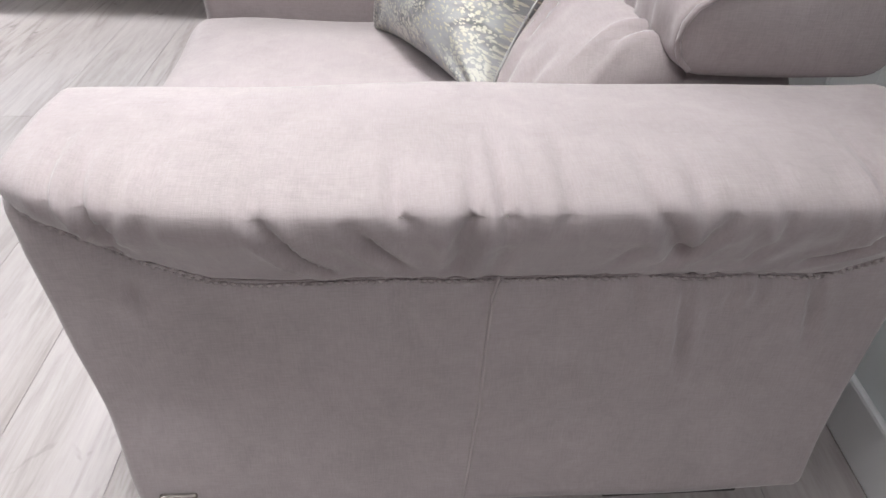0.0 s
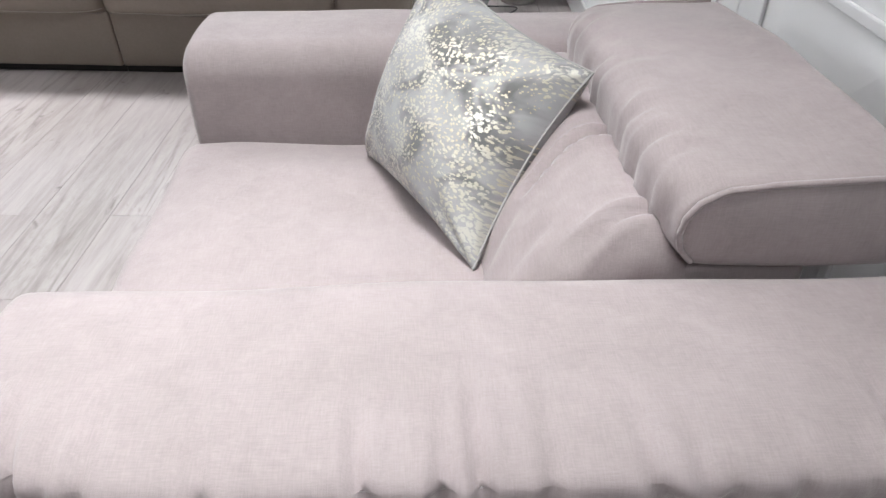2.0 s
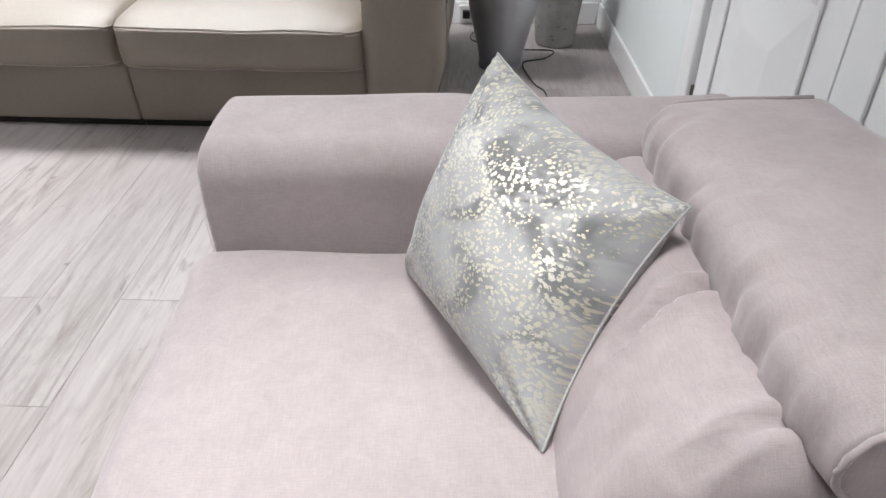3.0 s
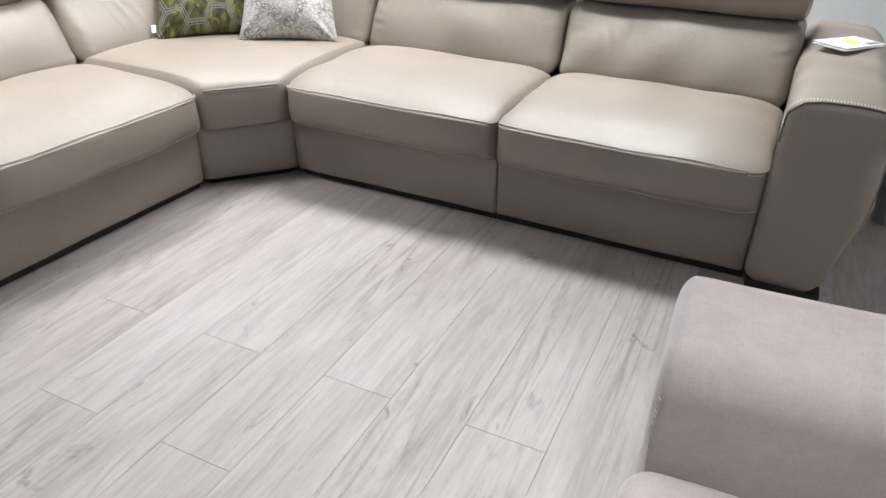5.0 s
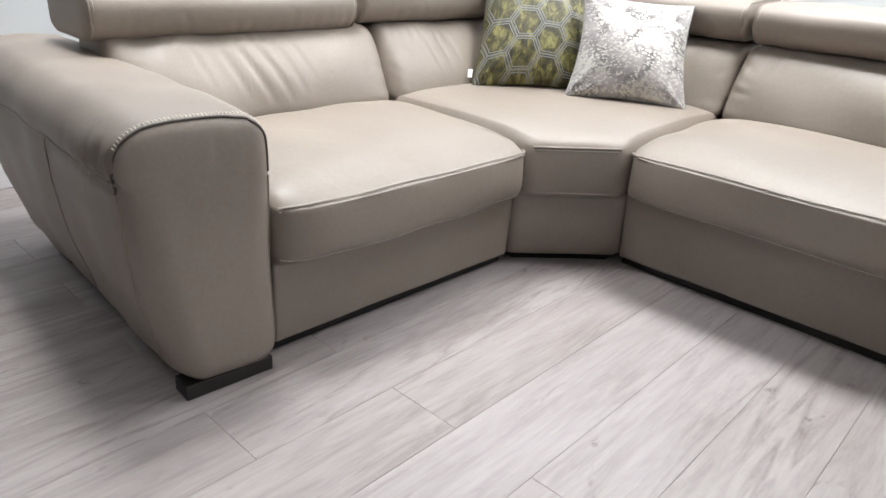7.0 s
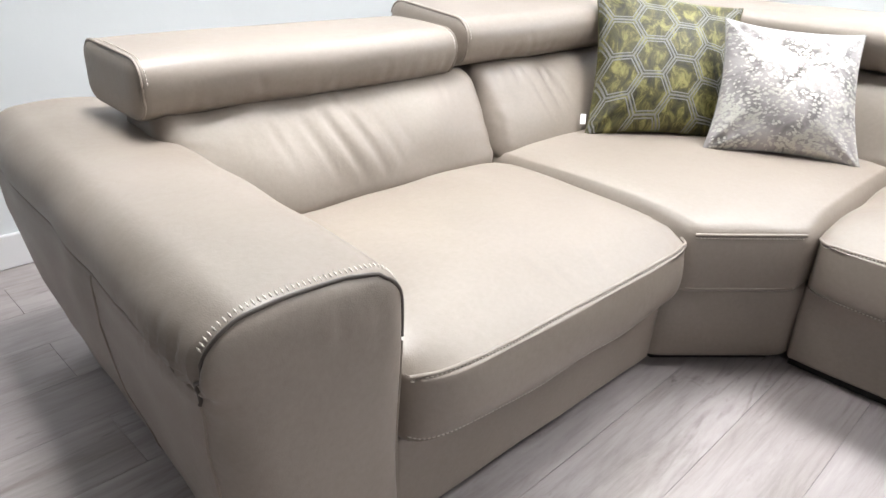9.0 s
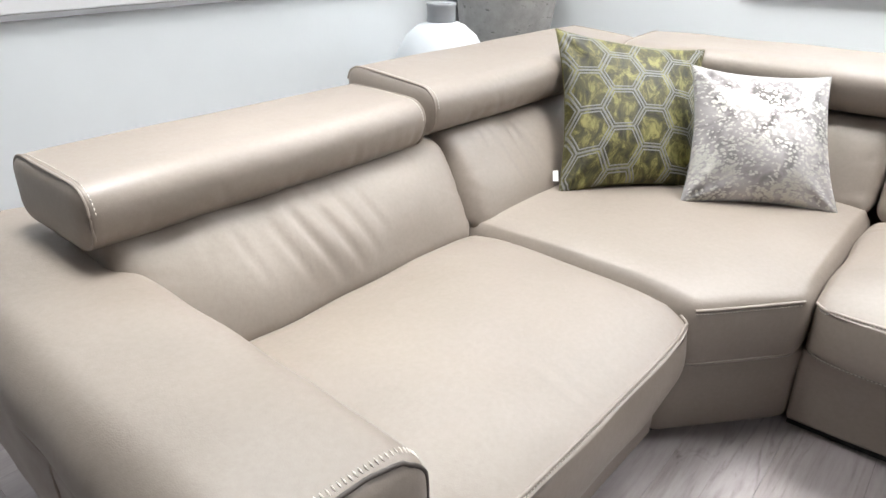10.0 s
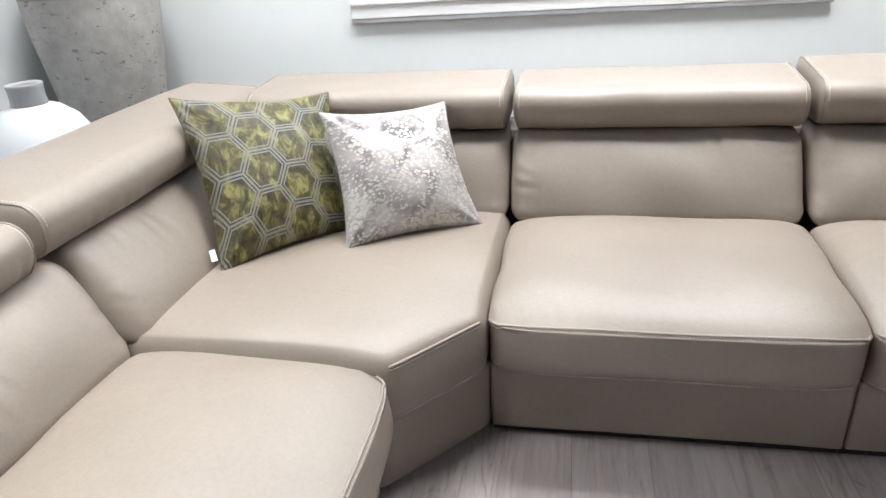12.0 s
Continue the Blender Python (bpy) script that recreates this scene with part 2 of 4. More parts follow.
PAPER = plain("paper", (0.80, 0.80, 0.80), 0.7, vary=0.02)
YELLOW = plain("yellow_ink", (0.75, 0.68, 0.10), 0.6)
# dark tone for the unseen south wall, chosen to reduce fill light
LOW_BOUNCE_WALL = plain("low_bounce_wall", (0.34, 0.33, 0.32), 0.8, vary=0.04, scale=3)
# near-black colour puts the shade of the arm's seam groove into the cord
SEAM_SHADE = plain("seam_groove_shade", (0.075, 0.062, 0.053), 0.6)
BADGE = plain("badge_metal", (0.16, 0.14, 0.13), 0.4, metal=0.6)
FOIL_A = foil("silver_foil_cloth", (0.30, 0.30, 0.305), (0.50, 0.43, 0.27), 66, 3.1, -0.09)
FOIL_B = foil("pale_foil_cloth", (0.36, 0.335, 0.33), (0.66, 0.64, 0.60), 36, 8.4, -0.04, (0.9, 1.3, 1))
VELVET = hex_velvet()
EDGE = plain("cushion_edge", (0.30, 0.30, 0.29), 0.7)
EDGE_OLIVE = plain("olive_edge", (0.10, 0.09, 0.03), 0.7)
LEAF = plain("hedge_leaf", (0.075, 0.12, 0.028), 0.6, vary=0.5, scale=2.5)
# near-black green for the box behind the hedge leaves
HEDGE_BACKING = plain("hedge_core", (0.012, 0.018, 0.008), 0.9)
GRASS = plain("lawn", (0.05, 0.085, 0.025), 0.9, vary=0.3)


def concrete():
    m, t, p = material("rough_concrete")
    n = noise_at(t, 5, 8, 0.7)
    col = ramp(t, n.outputs[0], [(0.3, (0.24, 0.235, 0.225)), (0.55, (0.37, 0.36, 0.345)), (0.75, (0.47, 0.46, 0.44))]).outputs[0]
    pits = noise_at(t, 26, 3, 0.5, (1, 1, 1.8))
    pit = ramp(t, pits.outputs[0], [(0.30, (1, 1, 1)), (0.38, (0, 0, 0))]).outputs[0]
    t.links.new(blend(t, maths(t, "MULTIPLY", pit, 0.7), col, (0.15, 0.145, 0.14)), p.inputs["Base Color"])
    p.inputs["Roughness"].default_value = 0.85
    bump(t, p, maths(t, "SUBTRACT", n.outputs[0], pit), 0.5, 0.01)
    return m


CONCRETE = concrete()


def glass():
    m, t, p = material("window_glass")
    p.inputs["Transmission Weight"].default_value = 1.0
    p.inputs["Roughness"].default_value = 0.0
    p.inputs["IOR"].default_value = 1.05
    return m


GLASS = glass()


def panel_glow():
    m, t, p = material("light_panel")
    p.inputs["Emission Color"].default_value = (0.985, 0.985, 1.0, 1)
    p.inputs["Emission Strength"].default_value = PANEL_GLOW
    return m


PANEL_GLOW = 2.5
PANEL = panel_glow()

# ---------------------------------------------------------------- mesh helpers


def mesh_object(name, verts, faces, mat, parent=None, label="", m=None, smooth=True):
    me = bpy.data.meshes.new(name)
    me.from_pydata([tuple(v) for v in verts], [], [tuple(f) for f in faces])
    bm = bmesh.new()
    bm.from_mesh(me)
    bmesh.ops.recalc_face_normals(bm, faces=bm.faces)
    bm.to_mesh(me)
    bm.free()
    if smooth:
        me.polygons.foreach_set("use_smooth", [True] * len(me.polygons))
    me.materials.append(mat)
    ob = new(name, me)
    if m is not None:
        ob.matrix_basis = m
    if parent is not None:
        ob.parent = parent
    if label:
        ob["label"] = label
    return ob


def thing(name, m, label, category, group="", kind=""):
    ob = new(name)
    ob.empty_display_size = 0.1
    ob.matrix_basis = m
    return tagged(ob, label, category, group, kind)


def axis_steps(half, r, step):
    """Sample places along one side of a rounded box: dense over the rounding."""
    flat = half - r
    n = max(1, int(math.ceil(2 * flat / step)))
    inner = np.linspace(-flat, flat, n + 1)
    turn = flat + r * np.array([0.28, 0.55, 0.8, 1.0])
    return np.concatenate([-turn[::-1], inner, turn])


def soft_box(lo, hi, r, step=0.03, crisp=(1, 1, 1)):
    """Points, faces of a rounded box from corner lo to corner hi. crisp: how much tighter the rounding is along each axis."""
    crisp = np.array(crisp, float)
    lo, hi = np.array(lo, float) * crisp, np.array(hi, float) * crisp
    half, mid = (hi - lo) / 2, (hi + lo) / 2
    r = min(r, *(half * 0.98))
    ax = [axis_steps(h, r, step * c) for h, c in zip(half, crisp)]
    n = [len(a) - 1 for a in ax]
    index, pts, faces = {}, [], []

    def vert(i, j, k):
        key = (i, j, k)
        if key not in index:
            index[key] = len(pts)
            pts.append((ax[0][i], ax[1][j], ax[2][k]))
        return index[key]

    for a in range(3):
        b, c = (a + 1) % 3, (a + 2) % 3
        for end in (0, n[a]):
            for i in range(n[b]):
                for j in range(n[c]):
                    quad = []
                    for di, dj in ((0, 0), (1, 0), (1, 1), (0, 1)):
                        q = [0, 0, 0]
                        q[a], q[b], q[c] = end, i + di, j + dj
                        quad.append(vert(*q))
                    faces.append(quad if end else quad[::-1])
    p = np.array(pts)
    core = np.clip(p, -(half - r), half - r)
    d = p - core
    p = core + d / np.maximum(np.linalg.norm(d, axis=1, keepdims=True), 1e-9) * r
    return (p + mid) / crisp, faces


def normals(p, faces):
    f = np.array(faces)
    nrm = np.cross(p[f[:, 2]] - p[f[:, 0]], p[f[:, 3]] - p[f[:, 1]])
    out = np.zeros_like(p)
    for k in range(4):
        np.add.at(out, f[:, k], nrm)
    return out / np.maximum(np.linalg.norm(out, axis=1, keepdims=True), 1e-12)


def lumps(p, size, amp, seed):
    """A slow uneven swelling, to be added along the normals."""
    g = np.random.RandomState(seed)
    out = np.zeros(len(p))
    for k in range(7):
        d = g.normal(size=3)
        d *= (0.6 + 0.9 * g.rand()) * 2 * math.pi / size / np.linalg.norm(d)
        out += np.sin(p @ d + g.rand() * 6.28)
    return out * amp / 3


def creases(p, rows, skip=None, mask=1.0):
    """Valleys (depth > 0) with a ridge beside them along segments: (a, b, width, depth).
    skip: an axis along which nearness does not count; mask: where they may show."""
    out = np.zeros(len(p))
    keep = np.ones(3)
    if skip is not None:
        keep[skip] = 0
    p = p * keep
    for a, b, w, depth in rows:
        a, b = np.array(a, float) * keep, np.array(b, float) * keep
        ab = b - a
        t = np.clip((p - a) @ ab / (ab @ ab), 0, 1)
        gap = p - (a + t[:, None] * ab)
        d = np.linalg.norm(gap, axis=1)
        fade = np.sin(np.pi * np.clip(0.12 + 0.8 * t, 0, 1))
        out -= depth * fade * np.exp(-(d / w) ** 2)
        out += 0.45 * depth * fade * np.exp(-((d - 2.1 * w) / (1.1 * w)) ** 2)
    return out * mask


def swell(p, faces, *fields):
    n = normals(p, faces)
    total = sum(fields)
    return p + n * total[:, None]


def snapped(ob, pts, proud=0.0):
    """The points moved onto the nearest place of a mesh's surface, or a little proud of it."""
    me = ob.data
    co = [v.co.copy() for v in me.vertices]
    tree = BVHTree.FromPolygons(co, [tuple(f.vertices) for f in me.polygons])
    mid = sum(co, Vector()) / len(co)
    out = []
    for q in pts:
        place, n, _, _ = tree.find_nearest(Vector(q))
        if n.dot(place - mid) < 0:
            n = -n
        out.append(tuple(place + n * proud))
    return out


def tube(name, pts, r, mat, parent=None, label="", closed=False, sides=6):
    """A round cord along a line of points."""
    pts = [Vector(q) for q in pts]
    verts, faces = [], []
    n = len(pts)
    for i, q in enumerate(pts):
        a = pts[i - 1] if (i or closed) else q
        b = pts[(i + 1) % n] if (i < n - 1 or closed) else q
        d = (b - a).normalized()
        u = d.cross(Vector((0, 0, 1)))
        u = u.normalized() if u.length > 0.05 else d.cross(Vector((1, 0, 0))).normalized()
        w = d.cross(u)
        for k in range(sides):
            g = 2 * math.pi * k / sides
            verts.append(q + r * (math.cos(g) * u + math.sin(g) * w))
    for i in range(n if closed else n - 1):
        for k in range(sides):
            j = (i + 1) % n
            faces.append((i * sides + k, i * sides + (k + 1) % sides, j * sides + (k + 1) % sides, j * sides + k))
    return mesh_object(name, verts, faces, mat, parent, label)


def resample(pts, step):
    pts = np.array(pts, float)
    seg = np.linalg.norm(np.diff(pts, axis=0), axis=1)
    s = np.concatenate([[0], np.cumsum(seg)])
    t = np.arange(0, s[-1], step)
    return np.stack([np.interp(t, s, pts[:, k]) for k in range(3)], axis=1)


def stitches(pts, mat, parent, normal, pitch=0.009, length=0.0055, r=0.0011, across=False, label=""):
    """A row of short thread stitches along a line, one joined mesh."""
    q = resample(pts, pitch)
    verts, faces = [], []
    nv = Vector(normal).normalized()
    for i in range(len(q) - 1):
        a, b = Vector(q[i]), Vector(q[i + 1])
        d = (b - a).normalized()
        if across:
            d = d.cross(nv).normalized()
        u = d.cross(nv).normalized()
        c = (a + b) / 2
        base = len(verts)
        for s, k in ((-1, 0.35), (0, 1.0), (1, 0.35)):
            for g in range(4):
                w = math.pi / 4 + math.pi / 2 * g
                verts.append(c + d * s * length / 2 + k * r * (math.cos(w) * u + math.sin(w) * nv) * 1.3)
        for ring in (0, 4):
            for g in range(4):
                faces.append((base + ring + g, base + ring + (g + 1) % 4, base + ring + 4 + (g + 1) % 4, base + ring + 4 + g))
        faces.append((base, base + 1, base + 2, base + 3))
        faces.append((base + 8, base + 9, base + 10, base + 11))
    ob = mesh_object("stitching", verts, faces, mat, parent, label)
    ob["kind"] = "stuff"
    return ob


def lathe(name, profile, mat, parent=None, label="", sides=48, m=None):
    verts, faces = [], []
    for r, z in profile:
        for k in range(sides):
            g = 2 * math.pi * k / sides
            verts.append((r * math.cos(g), r * math.sin(g), z))
    for i in range(len(profile) - 1):
        for k in range(sides):
            faces.append((i * sides + k, i * sides + (k + 1) % sides, (i + 1) * sides + (k + 1) % sides, (i + 1) * sides + k))
    faces.append(tuple(range(sides)))
    return mesh_object(name, verts, faces, mat, parent, label, m)


def block(name, lo, hi, mat, parent=None, label="", r=0.003, m=None):
    """A bar or slab with eased edges."""
    bm = bmesh.new()
    size = [b - a for a, b in zip(lo, hi)]
    bmesh.ops.create_cube(bm, size=1, matrix=Matrix.Translation([(a + b) / 2 for a, b in zip(lo, hi)]) @ Matrix.Diagonal((*size, 1)))
    if r:
        bmesh.ops.bevel(bm, geom=bm.edges[:], offset=min(r, min(size) * 0.4), segments=2, affect="EDGES", profile=0.5)
    me = bpy.data.meshes.new(name)
    bm.to_mesh(me)
    bm.free()
    me.materials.append(mat)
    ob = new(name, me)
    if m is not None:
        ob.matrix_basis = m
    if parent is not None:
        ob.parent = parent
    if label:
        ob["label"] = label
    return ob


# ---------------------------------------------------------------- the room


def walls():
    def wall(name, pieces, mat=WALL):
        verts, faces = [], []
        for lo, hi in pieces:
            base = len(verts)
            for z in (lo[2], hi[2]):
                verts += [(lo[0], lo[1], z), (hi[0], lo[1], z), (hi[0], hi[1], z), (lo[0], hi[1], z)]
            for f in ((0, 1, 2, 3), (4, 5, 6, 7), (0, 1, 5, 4), (1, 2, 6, 5), (2, 3, 7, 6), (3, 0, 4, 7)):
                faces.append([base + k for k in f])
        return tagged(mesh_object(name, verts, faces, mat, m=ROOM, smooth=False), kind="structure")

    T = 0.2
    a, b, s, h = LWIN
    wall("wall_west", [((WL - T, WF - T, 0), (WL, a, CEIL)), ((WL - T, b, 0), (WL, WB + T, CEIL)),
                       ((WL - T, a, 0), (WL, b, s)), ((WL - T, a, h), (WL, b, CEIL))])
    c, d, s2, h2 = BWIN
    wall("wall_north", [((WL, WB, 0), (c, WB + T, CEIL)), ((d, WB, 0), (WR, WB + T, CEIL)),
                        ((c, WB, 0), (d, WB + T, s2)), ((c, WB, h2), (d, WB + T, CEIL))])
    wall("wall_east", [((WR, WF - T, 0), (WR + T, WB + T, CEIL))])
    # unseen wall, set far back and dark so little light bounces off it
    wall("wall_south", [((WL, WF - T, 0), (WR, WF, CEIL))], LOW_BOUNCE_WALL)
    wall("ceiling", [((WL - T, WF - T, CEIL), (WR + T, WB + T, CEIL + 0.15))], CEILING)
    wall("subfloor", [((WL - T, WF - T, -0.2), (WR + T, WB + T, -0.014))], SUBFLOOR)


LWIN = (1.55, 4.42, 1.072, 2.15)
BWIN = (-2.06, -0.28, 1.085, 2.15)


def skirting(name, lo, hi):
    ob = tagged(block(name, lo, hi, GLOSS, m=ROOM, r=0.006), kind="structure")
    return ob


def window_frame(name, vertical, a, b, s, h, label):
    """A white framed window: glass set in the wall, inside trim with a grey strip for the shade under it."""
    w = thing(name, ROOM, label, "window", kind="structure")

    def bar(part, lo, hi, mat=GLOSS, r=0.004):
        if vertical:
            block(part, lo, hi, mat, w, r=r)
        else:
            sw = lambda q: (q[1], -q[0] + (WB + WL), q[2])
            p, q = sw(lo), sw(hi)
            block(part, [min(x, y) for x, y in zip(p, q)], [max(x, y) for x, y in zip(p, q)], mat, w, r=r)

    x = WL
    f = 0.05
    bar("window_sill", (x - 0.19, a - 0.045, s - 0.004), (x + 0.035, b + 0.045, s + 0.012))
    bar("sill_apron", (x + 0.001, a - 0.05, s - 0.058), (x + 0.026, b + 0.05, s - 0.0045))
    # underside shadow of the trim, made as a grey strip
    bar("sill_shade_strip", (x + 0.001, a - 0.05, s - 0.076), (x + 0.024, b + 0.05, s - 0.0585), SILL_SHADE, 0.002)
    o, k = x - 0.055, x - 0.012
    bar("window_frame", (o, a + 0.001, s + 0.0125), (k, a + f, h - 0.001))
    bar("window_frame", (o, b - f, s + 0.0125), (k, b - 0.001, h - 0.001))
    bar("window_frame", (o, a + f, s + 0.0125), (k, b - f, s + 0.024))
    bar("window_frame", (o, a + f, h - f), (k, b - f, h - 0.001))
    mid = a + 0.22 * (b - a)
    bar("mullion", (o + 0.004, mid - 0.025, s + 0.024), (k - 0.004, mid + 0.025, h - f))
    for p, q in ((a + f, mid - 0.025), (mid + 0.025, b - f)):
        bar("pane", (x - 0.036, p, s + 0.024), (x - 0.030, q, h - f), GLASS, 0)
    for part in ("architrave",):
        bar(part, (x + 0.001, a - 0.05, s + 0.0125), (x + 0.02, a + 0.0, h + 0.05))
        bar(part, (x + 0.001, b, s + 0.0125), (x + 0.02, b + 0.05, h + 0.05))
        bar(part, (x + 0.001, a, h), (x + 0.02, b, h + 0.05))
    for ob in w.children:
        if ob.name.startswith("pane"):
            ob.visible_shadow = False
    return w


def panel_door(name, y0, y1, hinge):
    """A white moulded door leaf with raised panels, standing flat against the east wall."""
    d = thing(name, ROOM, "white painted door with moulded raised panels", "door", kind="structure")
    x = WR
    block("leaf", (x - 0.012, y0 + 0.002, 0.012), (x - 0.001, y1 - 0.002, 2.04), GLOSS, d, r=0.002)
    stile, top = 0.12, 0.785
    for lo, hi in ((0.2, top), (top + 0.16, 1.92)):
        a, b = y0 + stile, y1 - stile
        # sunk moulding frame, then a bevelled field
        for q in (((x - 0.021, a, lo), (x - 0.0125, a + 0.022, hi)), ((x - 0.021, b - 0.022, lo), (x - 0.0125, b, hi)),
                  ((x - 0.021, a + 0.022, lo), (x - 0.0125, b - 0.022, lo + 0.022)), ((x - 0.021, a + 0.022, hi - 0.022), (x - 0.0125, b - 0.022, hi))):
            block("moulding", q[0], q[1], GLOSS, d, r=0.007)
        g = 0.024
        o = [(x - 0.0125, a + g, lo + g), (x - 0.0125, b - g, lo + g), (x - 0.0125, b - g, hi - g), (x - 0.0125, a + g, hi - g)]
        k = 0.17
        i = [(x - 0.026, a + k, lo + k), (x - 0.026, b - k, lo + k), (x - 0.026, b - k, hi - k), (x - 0.026, a + k, hi - k)]
        mesh_object("panel", o + i, [(4, 5, 6, 7), (0, 1, 5, 4), (1, 2, 6, 5), (2, 3, 7, 6), (3, 0, 4, 7), (0, 1, 2, 3)], GLOSS, d, smooth=False)
    for z in (0.25, 1.02, 1.8):
        block("hinge", (x - 0.02, hinge - 0.006, z), (x - 0.002, hinge + 0.006, z + 0.09), BADGE, d, "steel hinge")
    return d


walls()
skirting("baseboard_west", (WL + 0.001, WF, 0.0), (WL + 0.016, WB - 0.02, 0.12))
skirting("baseboard_north", (WL + 0.02, WB - 0.016, 0.0), (WR - 0.02, WB - 0.001, 0.12))
skirting("baseboard_east", (WR - 0.016, 3.522, 0.0), (WR - 0.001, WB - 0.02, 0.12))
skirting("baseboard_east_near", (WR - 0.016, WF, 0.0), (WR - 0.001, 1.688, 0.12))
window_frame("window_1", True, *LWIN, "wide white framed window above the sofa, hedge outside")
window_frame("window_2", False, *BWIN, "white window surround with a grey under-edged sill")
panel_door("door_1", 1.83, 2.61, 1.825)
panel_door("door_2", 2.613, 3.39, 3.393)
door_trim = thing("door_surround", ROOM, "white door surround fixed round the double doors", "trim", kind="structure")
for a, c in ((1.69, 1.815), (3.405, 3.52)):
    block("architrave", (WR - 0.03, a, 0.0), (WR - 0.001, c, 2.13), GLOSS, door_trim, r=0.008)
block("architrave", (WR - 0.03, 1.816, 2.045), (WR - 0.001, 3.404, 2.13), GLOSS, door_trim, r=0.008)

# ceiling panels, unseen, one added at each lamp
for gx, gy, half, watts, beam in PANELS:
    lamp = thing("added_ceiling_light", ROOM @ pose(gx, gy, CEIL), "unseen square white flat ceiling light panel added for light, switched on", "ceiling light", "ceiling lights")
    block("frame", (-half - 0.02, -half - 0.02, -0.02), (half + 0.02, half + 0.02, -0.002), GLOSS, lamp)
    block("diffuser", (-half, -half, -0.025), (half, half, -0.0205), PANEL, lamp, "glowing diffuser", r=0)

# outside
ground = tagged(mesh_object("ground", [(-400, -400, -0.35), (400, -400, -0.35), (400, 400, -0.35), (-400, 400, -0.35)], [(0, 1, 2, 3)], GRASS, smooth=False), kind="structure")


def hedge(m, length, height, seed, label):
    h = thing("hedge", m, label, "hedge")
    p, f = soft_box((-0.35, 0, -0.35), (0.3, length, height), 0.15, 0.12)
    p = swell(p, f, lumps(p, 0.5, 0.07, seed))
    mesh_object("core", p, f, HEDGE_BACKING, h)
    g = random.Random(seed)
    verts, faces = [], []
    for _ in range(int(900 * length)):
        c = Vector((0.30 + g.uniform(-0.05, 0.12), g.uniform(0, length), g.uniform(0.4, height + 0.08)))
        n = Vector((1, g.uniform(-0.9, 0.9), g.uniform(-0.5, 1.1))).normalized()
        u = n.cross(Vector((g.uniform(-1, 1), g.uniform(-1, 1), 1))).normalized()
        w = n.cross(u)
        L, W = g.uniform(0.02, 0.045), g.uniform(0.01, 0.02)
        base = len(verts)
        verts += [c - u * L, c - w * W + n * 0.004, c + u * L, c + w * W + n * 0.004]
        faces.append((base, base + 1, base + 2, base + 3))
    leaves = mesh_object("leaves", verts, faces, LEAF, h, smooth=False)
    leaves["kind"] = "stuff"


hedge(ROOM @ pose(WL - 1.3, 0.6, 0), 7.0, 2.2, 5, "dense green clipped hedge outside the window")
hedge(ROOM @ pose(2.0, WB + 1.5, 0, 0, 0, -90) @ pose(0, 0, 0), 6.5, 2.2, 9, "green clipped hedge along the lawn behind the house")

# ---------------------------------------------------------------- taupe leather corner sofa
SEAT_Z, GAP_Z, BASE_Z = 0.458, 0.252, 0.034
sofa = thing("corner_sofa", pose(0, 0, 0), "taupe leather corner sofa with adjustable headrests on dark plinths", "sofa")


def put(ob, m):
    ob.matrix_basis = m
    return ob


